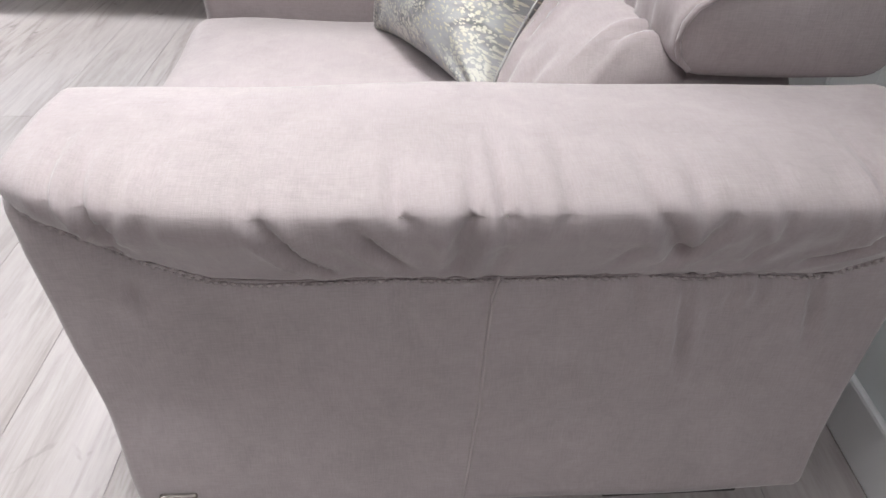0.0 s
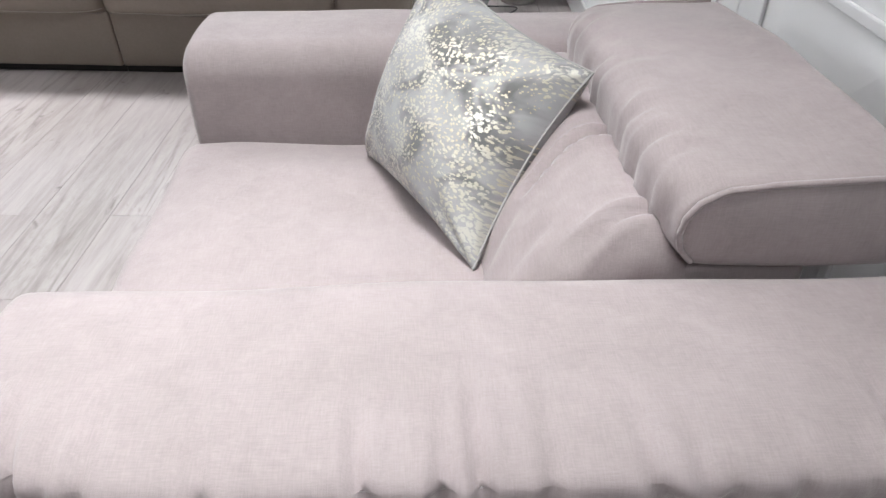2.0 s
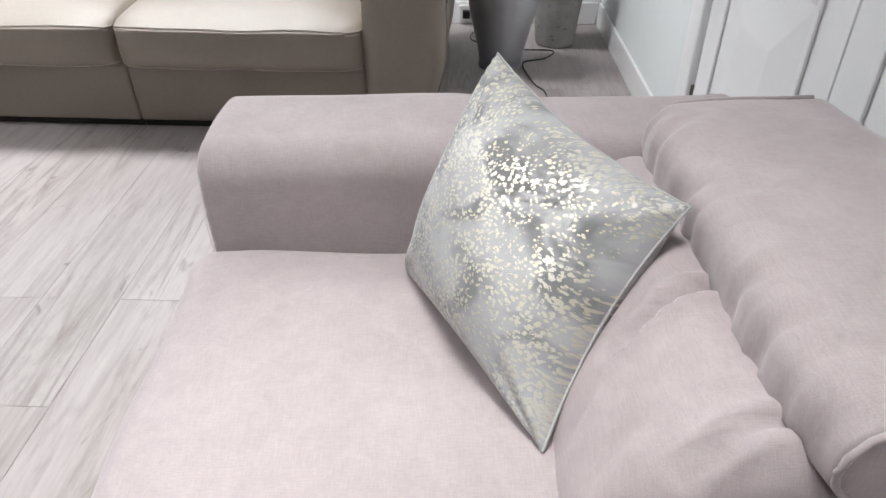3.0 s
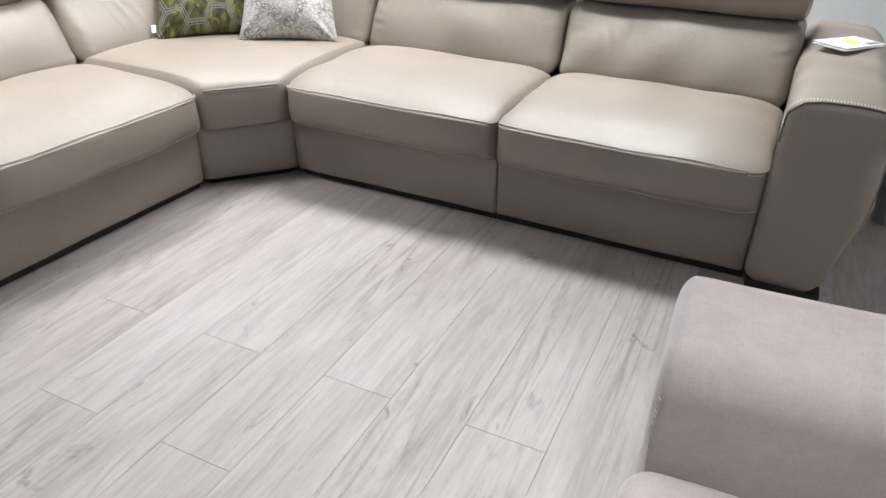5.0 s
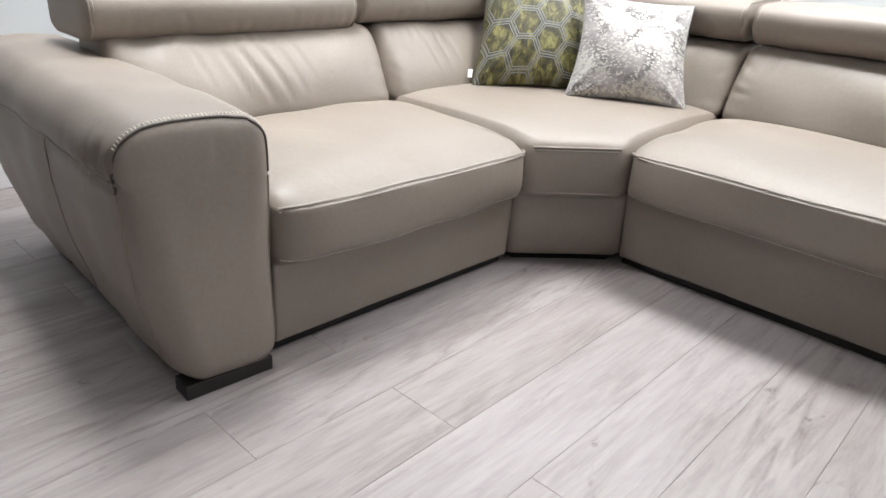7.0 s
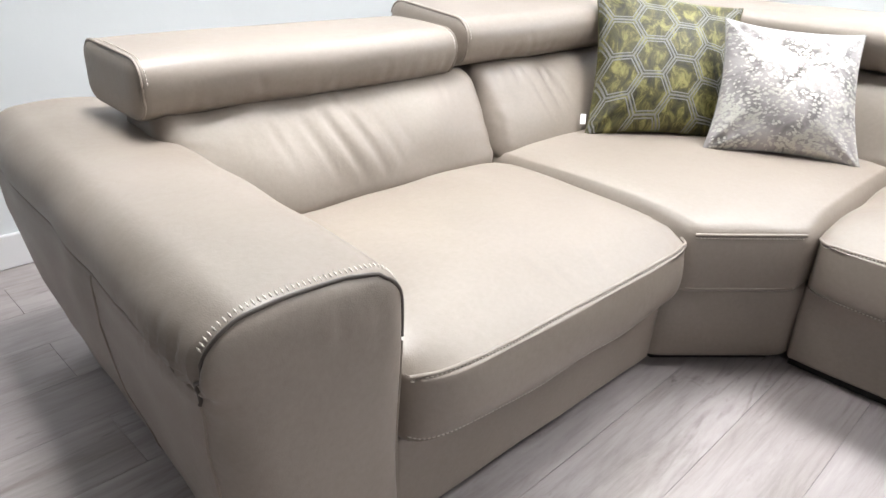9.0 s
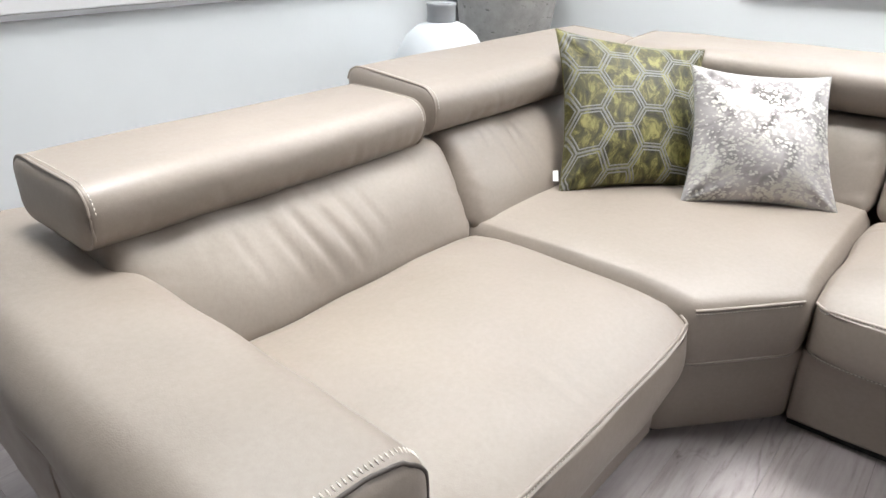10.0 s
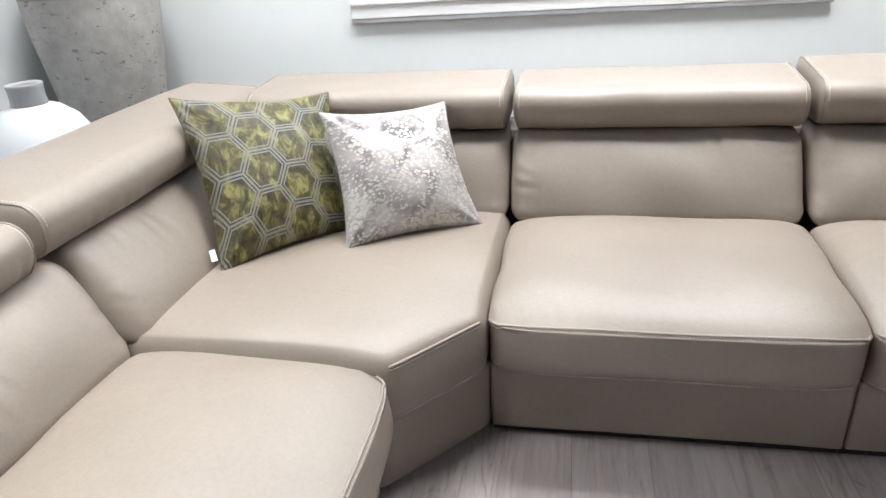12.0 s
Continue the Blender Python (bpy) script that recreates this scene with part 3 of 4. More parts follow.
def seat_unit(m, w, depth, seed, back_seed, folds=(), head=(0.0, 0.0, 0.0, 0.012)):
    """One straight seat: base, cushion, backrest and headrest. Local x along the front, y to the back, z up."""
    g = 0.002
    # base box, drawn in a little towards the floor
    p, f = soft_box((g, 0.048, BASE_Z), (w - g, depth + 0.3, GAP_Z + 0.01), 0.010, 0.05)
    p[:, 1] += np.where(p[:, 1] < 0.2, 0.010 * (GAP_Z - p[:, 2]) / GAP_Z, 0)
    p = swell(p, f, lumps(p, 0.45, 0.002, seed))
    put(mesh_object("base", p, f, LEATHER, sofa), m)
    block("plinth", (g, 0.085, 0.0), (w - g, depth + 0.25, BASE_Z + 0.004), BLACK, sofa, "black recessed plinth", m=m)
    # cushion: crowned top, slightly bellied front
    p, f = soft_box((g, 0.0, GAP_Z), (w - g, depth + 0.025, SEAT_Z), 0.036, 0.013, (1.5, 1, 1))
    rise = np.clip((p[:, 2] - SEAT_Z + 0.05) / 0.05, 0, 1)
    side = np.clip(np.minimum(p[:, 0], w - p[:, 0]), 0, 1)
    lip = 1 - np.exp(-np.clip(p[:, 1], 0, 1) / 0.095)
    puff = lip * (0.30 + 0.70 * (1 - np.exp(-side / 0.055))) * (0.5 + 0.5 * (1 - np.exp(-np.clip(depth + 0.025 - p[:, 1], 0, 1) / 0.05)))
    p[:, 2] += rise * (0.072 * puff - 0.044)
    front = np.clip(1 - p[:, 1] / 0.06, 0, 1)

    def bow(x, z):
        """How far the front is set back (+) or bellied out (-) at x along it and height z."""
        e = np.abs(2 * x / w - 1)
        t = np.clip((z - GAP_Z) / (SEAT_Z - GAP_Z), 0, 1)
        edge = np.clip(np.minimum(x, w - x), 0, 1)
        return 0.026 * np.exp(-t / 0.07) - 0.030 * np.sin(np.pi * np.clip(t, 0, 1) ** 0.8) * (1 - e ** 8) - 0.012 * (1 - e ** 4) + 0.034 * np.exp(-edge / 0.028)

    p[:, 1] += front * bow(p[:, 0], p[:, 2])
    p[:, 2] -= front * rise * 0.018 * np.exp(-side / 0.05)
    g2 = random.Random(seed)
    rows = []
    for k in range(7):
        x = g2.uniform(0.08, w - 0.08)
        rows.append(((x, 0.0, SEAT_Z), (x + g2.uniform(-0.05, 0.05), g2.uniform(0.07, 0.16), SEAT_Z), 0.010, g2.uniform(0.0006, 0.0018)))
    for x in (0.02, w - 0.02):
        s = 1 if x < w / 2 else -1
        for k in range(4):
            y = g2.uniform(0.05, depth)
            rows.append(((x, y, SEAT_Z), (x + s * g2.uniform(0.04, 0.10), y + g2.uniform(-0.05, 0.05), SEAT_Z), 0.009, g2.uniform(0.001, 0.0025)))
    p = swell(p, f, lumps(p, 0.32, 0.004, seed + 1), creases(p, rows, 2, p[:, 2] > 0.36))
    cushion = put(mesh_object("seat_cushion", p, f, LEATHER, sofa), m)
    # raised seam and thread along the front edges
    xs = np.linspace(0.008, w - 0.008, 60)
    droop = [math.exp(-min(x, w - x) / 0.05) for x in xs]
    top = [(x, float(bow(x, 0.424)) + 0.002, 0.424 - 0.014 * k) for x, k in zip(xs, droop)]
    top = snapped(cushion, top, 0.0008)
    tube("piping", top, 0.0045, LEATHER, cushion)
    stitches(snapped(cushion, [(x, y, z - 0.0085) for x, y, z in top], 0.0012), THREAD, cushion, (0, -1, 0.2), pitch=0.0085, length=0.0066, r=0.0019)
    low = [(x, float(bow(x, GAP_Z + 0.018)) + 0.001, GAP_Z + 0.016) for x in xs]
    low = snapped(cushion, low, 0.0006)
    tube("piping", low, 0.0035, LEATHER, cushion)
    stitches(snapped(cushion, [(x, y, z + 0.0085) for x, y, z in low], 0.001), THREAD, cushion, (0, -1, 0), pitch=0.009, length=0.0062, r=0.0015)
    back_part(m, min(0.0, 0.6 * head[0]), w, depth, back_seed, folds)
    head_part(m, head[0], w + head[1], depth, back_seed + 3, z0=0.698 + head[3], rise=head[2])


def lean(z):
    return 0.56 * np.clip(z - 0.42, -0.1, 0.4)


def back_part(m, x0, x1, depth, seed, folds=()):
    w = x1 - x0
    top = 0.708
    p, f = soft_box((x0 + 0.003, depth - 0.012, 0.425), (x1 - 0.003, depth + 0.24, top), 0.05, 0.011)
    u = ((p[:, 0] - x0) / w) * 2 - 1
    h = np.clip((p[:, 2] - 0.425) / (top - 0.425), 0, 1)
    face = np.clip((depth + 0.16 - p[:, 1]) / 0.16, 0, 1)
    p[:, 1] += lean(p[:, 2]) - face * 0.030 * np.sin(np.pi * h) * (1 - np.abs(u) ** 5)
    g = random.Random(seed)
    rows = [((x0 + a * w, depth + lean(z0) - 0.02, z0), (x0 + b * w, depth + lean(z1) - 0.02, z1), 0.9 * wd, 0.8 * dp) for a, z0, b, z1, wd, dp in folds]
    for k in range(9):
        x = g.uniform(0.05, 0.95) * w + x0
        z1 = top - 0.01
        z0 = z1 - g.uniform(0.03, 0.10)
        rows.append(((x, depth + lean(z1), z1), (x + g.uniform(-0.02, 0.02), depth + lean(z0) - 0.02, z0), 0.009, g.uniform(0.001, 0.003)))
    for e in (x0 + 0.02, x1 - 0.02):
        for k in range(5):
            z = g.uniform(0.45, 0.68)
            s = 1 if e < (x0 + x1) / 2 else -1
            rows.append(((e, depth + lean(z), z), (e + s * g.uniform(0.03, 0.09), depth + lean(z) - 0.02, z + g.uniform(-0.03, 0.03)), 0.009, g.uniform(0.001, 0.0028)))
    p = swell(p, f, lumps(p, 0.25, 0.005, seed), creases(p, rows, 1, face > 0.2))
    return put(mesh_object("backrest", p, f, LEATHER, sofa), m)


def end_arc(x, f0, f1, z0, z1, r):
    """The edge of an end panel: up the front, over the top and down to the rear."""
    pts = [(x, f0 + 0.022, z0 + 0.012), (x, f0 + 0.004, z0 + 0.035)]
    for k in range(7):
        g = math.pi / 2 * k / 6
        pts.append((x, f0 + r - r * math.cos(g), z1 - r + r * math.sin(g)))
    for k in range(7):
        g = math.pi / 2 * k / 6
        pts.append((x, f1 - r + r * math.sin(g), z1 - r + r * math.cos(g)))
    return pts


def head_part(m, x0, x1, depth, seed, caps=True, z0=0.698, rows=(), rise=0.0):
    """Headrest bolster with a full front roll, closed by stitched end panels."""
    w = x1 - x0
    f0, f1, z1 = depth + 0.130, depth + 0.44, z0 + 0.138
    p, f = soft_box((x0 + 0.005, f0, z0), (x1 - 0.005, f1, z1), 0.050, 0.012, (2.5, 1, 1))
    v = np.clip((p[:, 1] - f0) / (f1 - f0), 0, 1)
    u = np.clip(((p[:, 0] - x0) / w) * 2 - 1, -1, 1)
    mid = z0 + 0.065
    p[:, 2] += np.where(p[:, 2] > mid, 0.010 * np.sin(np.pi * v) * (1 - np.abs(u) ** 8) - (0.012 - rise) * v, 0)
    p[:, 1] += v * rise
    p[:, 1] -= np.clip(1 - v * 4, 0, 1) * 0.012 * (1 - np.abs(u) ** 8)
    # lower front edge undercut
    low = np.clip((mid - p[:, 2]) / 0.065, 0, 1)
    p[:, 1] += low * np.clip(1 - v * 3, 0, 1) * 0.022
    g = random.Random(seed)
    rows = list(rows)
    for k in range(14):
        x = x0 + g.uniform(0.04, 0.96) * w
        z = z0 + g.uniform(0.0, 0.02)
        rows.append(((x, f0, z), (x + g.uniform(-0.03, 0.03), f0 - 0.01, z + g.uniform(0.03, 0.08)), 0.010, g.uniform(0.001, 0.003)))
    p = swell(p, f, lumps(p, 0.3, 0.002, seed), creases(p, rows, 1, v < 0.35))
    ob = put(mesh_object("headrest", p, f, LEATHER, sofa), m)
    if caps:
        for x, s in ((x0 + 0.020, -1), (x1 - 0.020, 1)):
            arc = end_arc(x, f0 + 0.002, f1 - 0.004 + rise, z0, z1 - 0.002, 0.05)
            arc = [(q[0], q[1], q[2] + (rise - 0.010) * max(0, (q[1] - f0) / (f1 - f0))) for q in arc]
            tube("piping", snapped(ob, resample(arc, 0.012), 0.001), 0.0036, LEATHER, ob)
            stitches(snapped(ob, [(q[0] - s * 0.009, q[1], q[2]) for q in resample(arc[2:11], 0.012)], 0.001), THREAD, ob, (0, -0.6, 0.8), pitch=0.009, length=0.006, r=0.0012)
    return ob


FOLDS = [(0.40, 0.67, 0.47, 0.50, 0.011, 0.006), (0.46, 0.69, 0.54, 0.50, 0.012, 0.007), (0.53, 0.69, 0.60, 0.52, 0.011, 0.006),
         (0.34, 0.66, 0.39, 0.52, 0.010, 0.004), (0.60, 0.68, 0.65, 0.56, 0.010, 0.004), (0.25, 0.66, 0.28, 0.55, 0.009, 0.003)]
LEG = pose(-1.707, 2.514, 0, 0, 0, 90)
seat_unit(LEG, 0.911, 0.635, 11, 21, FOLDS, (-0.105, -0.075, 0.018, -0.014))
LONG_A, LONG_B = pose(-1.512, 3.669, 0), pose(-0.577, 3.669, 0)
seat_unit(LONG_A, 0.935, 0.615, 31, 41, (), (0.0, 0.0, 0.028, 0.012))
seat_unit(LONG_B, 0.90, 0.615, 51, 61, [(0.2, 0.66, 0.24, 0.55, 0.011, 0.003), (0.3, 0.68, 0.33, 0.57, 0.011, 0.003)], (0.008, 0.0, 0.042, 0.018))


# the corner: a five-sided seat between the two runs
def prism(name, outline, rings, mat, parent, seed, amp=0.0, crown=None):
    """A soft slab: the outline, shrunk ring by ring as (inset, z) from below to above."""
    pts = np.array(outline, float)
    n = len(pts)
    dense = []
    for i in range(n):
        a, c = pts[i], pts[(i + 1) % n]
        k = max(2, int(np.linalg.norm(c - a) / 0.025))
        for j in range(k):
            dense.append(a + (c - a) * j / k)
    q = np.array(dense)
    # round the corners a little
    for _ in range(1):
        q = 0.25 * np.roll(q, 1, 0) + 0.5 * q + 0.25 * np.roll(q, -1, 0)
    mid = q.mean(0)
    tan = np.roll(q, -1, 0) - np.roll(q, 1, 0)
    nrm = np.stack([-tan[:, 1], tan[:, 0]], 1)
    nrm /= np.linalg.norm(nrm, axis=1, keepdims=True)
    verts, faces = [], []
    m = len(q)
    for kind, inset, z in rings:
        ring = q + nrm * inset if kind == "n" else mid + (q - mid) * inset
        verts += [(x, y, z) for x, y in ring]
    for r in range(len(rings) - 1):
        for k in range(m):
            faces.append((r * m + k, r * m + (k + 1) % m, (r + 1) * m + (k + 1) % m, (r + 1) * m + k))
    p = np.array(verts)
    if crown:
        # a smooth cushion top, falling off towards each side
        full = np.ones(len(p))
        for i, (low, reach) in enumerate(crown):
            a, c = pts[i], pts[(i + 1) % n]
            e = (c - a) / np.linalg.norm(c - a)
            d = np.clip((p[:, 1] - a[1]) * e[0] - (p[:, 0] - a[0]) * e[1], 0, 2)
            full *= low + (1 - low) * (1 - np.exp(-d / reach))
        p[:, 2] = np.where(p[:, 2] >= 0.449, 0.430 + 0.052 * full, p[:, 2])
    if amp:
        p[:, 2] += lumps(p * (1, 1, 0), 0.35, amp, seed) * (p[:, 2] > 0.43)
    faces = faces + [tuple(range(m)), tuple(range(len(verts) - m, len(verts)))]
    return mesh_object(name, p, faces, mat, parent)


CORNER = [(-1.709, 3.432), (-1.515, 3.664), (-1.515, 4.36), (-2.45, 4.36), (-2.45, 3.432)]
BASE_CORNER = [(-1.758, 3.428), (-1.513, 3.716), (-1.513, 4.36), (-2.45, 4.36), (-2.45, 3.428)]
base_ring = [("n", 0.012, BASE_Z), ("n", 0.004, BASE_Z + 0.008), ("n", 0.001, 0.15), ("n", -0.006, GAP_Z), ("n", 0.004, GAP_Z + 0.010)]
prism("base", BASE_CORNER, base_ring, LEATHER, sofa, 3)
prism("plinth", BASE_CORNER, [("n", 0.05, 0.0), ("n", 0.05, BASE_Z + 0.004)], BLACK, sofa, 3)
seat_ring = [("n", 0.03, GAP_Z), ("n", 0.010, GAP_Z + 0.004), ("n", 0.001, GAP_Z + 0.02), ("n", -0.007, 0.34), ("n", -0.005, 0.395), ("n", 0.000, 0.418), ("n", 0.008, 0.430),
             ("n", 0.018, 0.45), ("n", 0.028, 0.45)] + [("s", k, 0.45) for k in (0.94, 0.925, 0.91, 0.89, 0.87, 0.84, 0.8, 0.7, 0.6, 0.45, 0.3, 0.15, 0.01)]
corner_seat = prism("seat_cushion", CORNER, seat_ring, LEATHER, sofa, 7, 0.002, ((0.0, 0.075), (0.5, 0.05), (0.5, 0.05), (0.5, 0.05), (0.5, 0.05)))
edge = [(-1.706, 3.436), (-1.655, 3.495), (-1.61, 3.549), (-1.565, 3.604), (-1.518, 3.661)]
nx, ny = 0.767, -0.642
edge = resample([(x, y, 0.0) for x, y in edge], 0.012)
tube("piping", snapped(corner_seat, [(x, y, 0.421) for x, y, _ in edge], 0.001), 0.0045, LEATHER, corner_seat)
stitches(snapped(corner_seat, [(x, y, 0.4125) for x, y, _ in edge], 0.0012), THREAD, corner_seat, (nx, ny, 0.2), pitch=0.0085, length=0.0066, r=0.0019)
tube("piping", snapped(corner_seat, [(x, y, GAP_Z + 0.014) for x, y, _ in edge], 0.0008), 0.0035, LEATHER, corner_seat)

# corner backs: one along each run, meeting behind the cushions
CL = pose(-1.707, 3.43, 0, 0, 0, 90)
back_part(CL, 0.0, 0.86, 0.635, 71, [(0.25, 0.66, 0.30, 0.52, 0.010, 0.004), (0.32, 0.67, 0.36, 0.55, 0.010, 0.004), (0.40, 0.66, 0.43, 0.55, 0.010, 0.003)])
head_part(CL, -0.072, 1.20, 0.635, 74, z0=0.704, rise=0.042)
CN = pose(-2.46, 3.669, 0)
back_part(CN, 0.0, 0.945, 0.615, 81)
head_part(CN, -0.02, 0.94, 0.615, 84, z0=0.712, rise=0.030)
# back shells
block("back_shell", (-2.84, 2.53, BASE_Z), (-2.54, 4.70, 0.69), LEATHER, sofa, r=0.03)
block("back_shell", (-2.555, 4.54, BASE_Z), (0.32, 4.74, 0.69), LEATHER, sofa, r=0.03)


def armrest(m, mirror, seed, length, height, seam_z, front_top, mat, thread, parent, wrinkles, foot=True, width=0.26, flare=0.065, tail=0.16, r=0.055, droop=0.06, amp=0.0035, step=0.012, bulge=0.016, rise=0.06, over=0.0, ease=1.0, climb=(0.135, 0.085, 0.055, 0.026, 0.008, 0.0, 0.0, 0.05), valley=0.010, nose=0.0, wrap=0.0):
    """An upholstered arm. Local x: from its front backwards; y: outwards from the seat; z up.
    Above the side seam the cover swells over as a pad; below it the side falls plain."""
    s = -1 if mirror else 1
    z0 = 0.036 if foot else 0.03
    p, f = soft_box((0, 0, z0), (length, width, height), r, step, (2.0, 1, 1))
    z = p[:, 2]
    out = p[:, 1] / width
    # outer side: drawn in to the floor, swelling towards the pad
    belly = np.interp(z, [z0, 0.12, 0.25, 0.42, 0.52, height - 0.04, height], [-flare, -flare * 0.75, -flare * 0.3, 0.0, 0.0, -0.012 * ease, -0.02 * ease])
    p[:, 1] += out * belly
    # valley along the side seam, only on the outer side
    seam_run = ([0, 0.05, 0.10, 0.16, 0.21, 0.30, length - 0.14, length], [seam_z + d for d in climb])
    seam = np.interp(p[:, 0], *seam_run)
    outer = np.clip((out - 0.62) / 0.3, 0, 1)
    p[:, 1] += outer * (bulge * np.exp(-((z - seam - rise) / 0.05) ** 2) - valley * np.exp(-((z - seam) / 0.012) ** 2))
    p[:, 1] += outer * over * np.clip((z - seam) / 0.15, 0, 1)
    p[:, 1] -= wrap * np.clip(1 - p[:, 0] / 0.10, 0, 1) ** 2 * np.clip((out - 0.5) / 0.5, 0, 1) * np.clip((0.60 - z) / 0.12, 0, 1)
    # the top eases down to the front and rear
    p[:, 2] -= np.clip(z - 0.4, 0, 1) * droop * np.clip(1 - p[:, 0] / 0.14, 0, 1) ** 2
    # rear end slopes in to the floor
    p[:, 0] -= np.clip((p[:, 0] - length + 0.2) / 0.2, 0, 1) * np.interp(z, [0, 0.45, 0.6], [tail, 0.2 * tail, 0.0])
    p[:, 0] += np.clip(1 - p[:, 0] / 0.25, 0, 1) * np.interp(z, [0, 0.5], [nose, 0])
    crown = np.clip((z - height + 0.05) / 0.05, 0, 1)
    p[:, 2] += crown * 0.012 * np.sin(np.pi * np.clip(out, 0, 1))
    side = [w for w in wrinkles if w[0][1] > 0.15]
    rest = [w for w in wrinkles if w[0][1] <= 0.15]
    p = swell(p, f, lumps(p, 0.3, amp, seed), creases(p, side, 1, outer), creases(p, rest))
    p[:, 1] *= s
    arm = mesh_object("armrest", p, f, mat, parent)
    arm.matrix_basis = m
    if foot:
        block("foot", (0.012, min(s * 0.012, s * (width - flare - 0.005)), 0.0), (0.075, max(s * 0.012, s * (width - flare - 0.005)), 0.0385), BLACK, arm, "dark wooden foot")
        block("foot", (length - 0.36, min(s * 0.03, s * (width - flare - 0.03)), 0.0), (length - 0.25, max(s * 0.03, s * (width - flare - 0.03)), 0.0385), BLACK, arm, "dark wooden foot")
    # seam cord and thread along the side
    xs = np.linspace(0.03, length - 0.03, 40)
    zs = np.interp(xs, *seam_run)
    line = snapped(arm, [(x, s * (width - 0.0045), zz) for x, zz in zip(xs, zs)], 0.001)
    tube("piping", line, 0.0035, mat, arm)
    return arm, line, s


LWR = [((0.035 + 0.028 * k, 0.25, 0.60 - 0.004 * k), (0.045 + 0.03 * k, 0.27, 0.525 - 0.006 * k), 0.008, 0.010 - 0.0009 * k) for k in range(8)] + [((0.02, 0.20, 0.60), (0.05, 0.262, 0.54), 0.012, 0.004), ((0.09, 0.25, 0.60), (0.11, 0.27, 0.53), 0.011, 0.004),
       ((0.15, 0.25, 0.60), (0.16, 0.27, 0.52), 0.011, 0.003), ((0.30, 0.26, 0.58), (0.33, 0.27, 0.50), 0.012, 0.002),
       ((0.0, 0.05, 0.60), (0.0, 0.06, 0.50), 0.012, 0.002), ((0.0, 0.12, 0.61), (0.0, 0.125, 0.53), 0.010, 0.002), ((0.0, 0.2, 0.58), (0.0, 0.19, 0.50), 0.010, 0.002)]
ARM_W = 0.315


def leather_arm(m, mirror, seed, wide=ARM_W, flare=0.078):
    arm, line, s = armrest(m, mirror, seed, 1.27, 0.645, 0.520, 0.62, LEATHER, THREAD, sofa, LWR, width=wide, flare=flare, bulge=0.014, rise=0.045, climb=(0.006, 0.004, 0.002, 0.0, 0.0, 0.0, 0.0, 0.0), valley=0.008, wrap=0.040)
    # front arch: cord, coloured dark as the groove's shade, with a row of stout cross stitches
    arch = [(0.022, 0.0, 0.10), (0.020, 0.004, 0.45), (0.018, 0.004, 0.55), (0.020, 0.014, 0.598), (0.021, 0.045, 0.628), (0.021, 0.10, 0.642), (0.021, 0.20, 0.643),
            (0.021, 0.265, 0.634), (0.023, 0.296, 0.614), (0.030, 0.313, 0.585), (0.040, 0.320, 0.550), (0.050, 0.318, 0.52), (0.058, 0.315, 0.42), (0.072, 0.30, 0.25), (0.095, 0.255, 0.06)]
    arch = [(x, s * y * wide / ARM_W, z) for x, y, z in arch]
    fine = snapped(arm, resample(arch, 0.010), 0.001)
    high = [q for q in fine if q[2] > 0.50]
    tube("piping", high, 0.0034, SEAM_SHADE, arm, "seam cord, coloured dark for the shade of the groove")
    for side in (0, 1):
        low = [q for q in fine if q[2] <= 0.505 and (abs(q[1]) > 0.15) == bool(side)]
        tube("piping", low, 0.0026, LEATHER, arm)
    stitches(snapped(arm, [(x + 0.014, y, z) for x, y, z in resample(arch[2:10], 0.012)], 0.0012), THREAD, arm, (-0.3, 0.0, 1), pitch=0.0085, length=0.011, r=0.0013, across=True)
    # plain seams on the outer side
    for x in (0.50,):
        line = [(x, s * (wide - 0.003), 0.515), (x - 0.004, s * (wide + 0.001), 0.40), (x + 0.004, s * (wide - 0.25 * flare), 0.25), (x + 0.02, s * (wide - 0.79 * flare), 0.06)]
        tube("piping", snapped(arm, resample(line, 0.02), 0.0005), 0.0026, LEATHER, arm)
    return arm


leather_arm(pose(-1.705, 2.490, 0, 0, 0, 178), False, 101)
leather_arm(pose(0.322, 3.672, 0, 0, 0, 90), True, 103, 0.298, 0.06)

# ---------------------------------------------------------------- blush fabric armchair
CHAIR = pose(0.293, 1.420, 0, 0, 0, 4.0)
chair = thing("armchair", CHAIR, "wide blush grey fabric armchair with padded headrest and creased arms", "armchair")
g0 = random.Random(77)
PW = []
# outer side creases run down over the pad to the seam (chair's near arm); x from the front
for x, z, x2, z2, w, d in ((0.10, 0.615, 0.135, 0.52, 0.010, 0.009), (0.07, 0.625, 0.075, 0.58, 0.010, 0.006), (0.18, 0.62, 0.17, 0.56, 0.012, 0.004),
                           (0.275, 0.60, 0.34, 0.49, 0.011, 0.008), (0.30, 0.54, 0.345, 0.485, 0.010, 0.006), (0.375, 0.57, 0.43, 0.485, 0.011, 0.008),
                           (0.41, 0.615, 0.44, 0.57, 0.010, 0.006), (0.50, 0.60, 0.485, 0.485, 0.013, 0.008), (0.525, 0.62, 0.535, 0.57, 0.010, 0.008),
                           (0.68, 0.60, 0.74, 0.50, 0.013, 0.007), (0.76, 0.575, 0.72, 0.49, 0.014, 0.007), (0.93, 0.62, 0.925, 0.57, 0.010, 0.007),
                           (0.96, 0.575, 0.89, 0.50, 0.011, 0.010), (0.60, 0.62, 0.59, 0.56, 0.012, 0.004), (0.82, 0.60, 0.83, 0.54, 0.012, 0.004)):
    PW.append(((x, 0.262, z + 0.01), (x2, 0.262, z2), 0.75 * w, 1.7 * d))
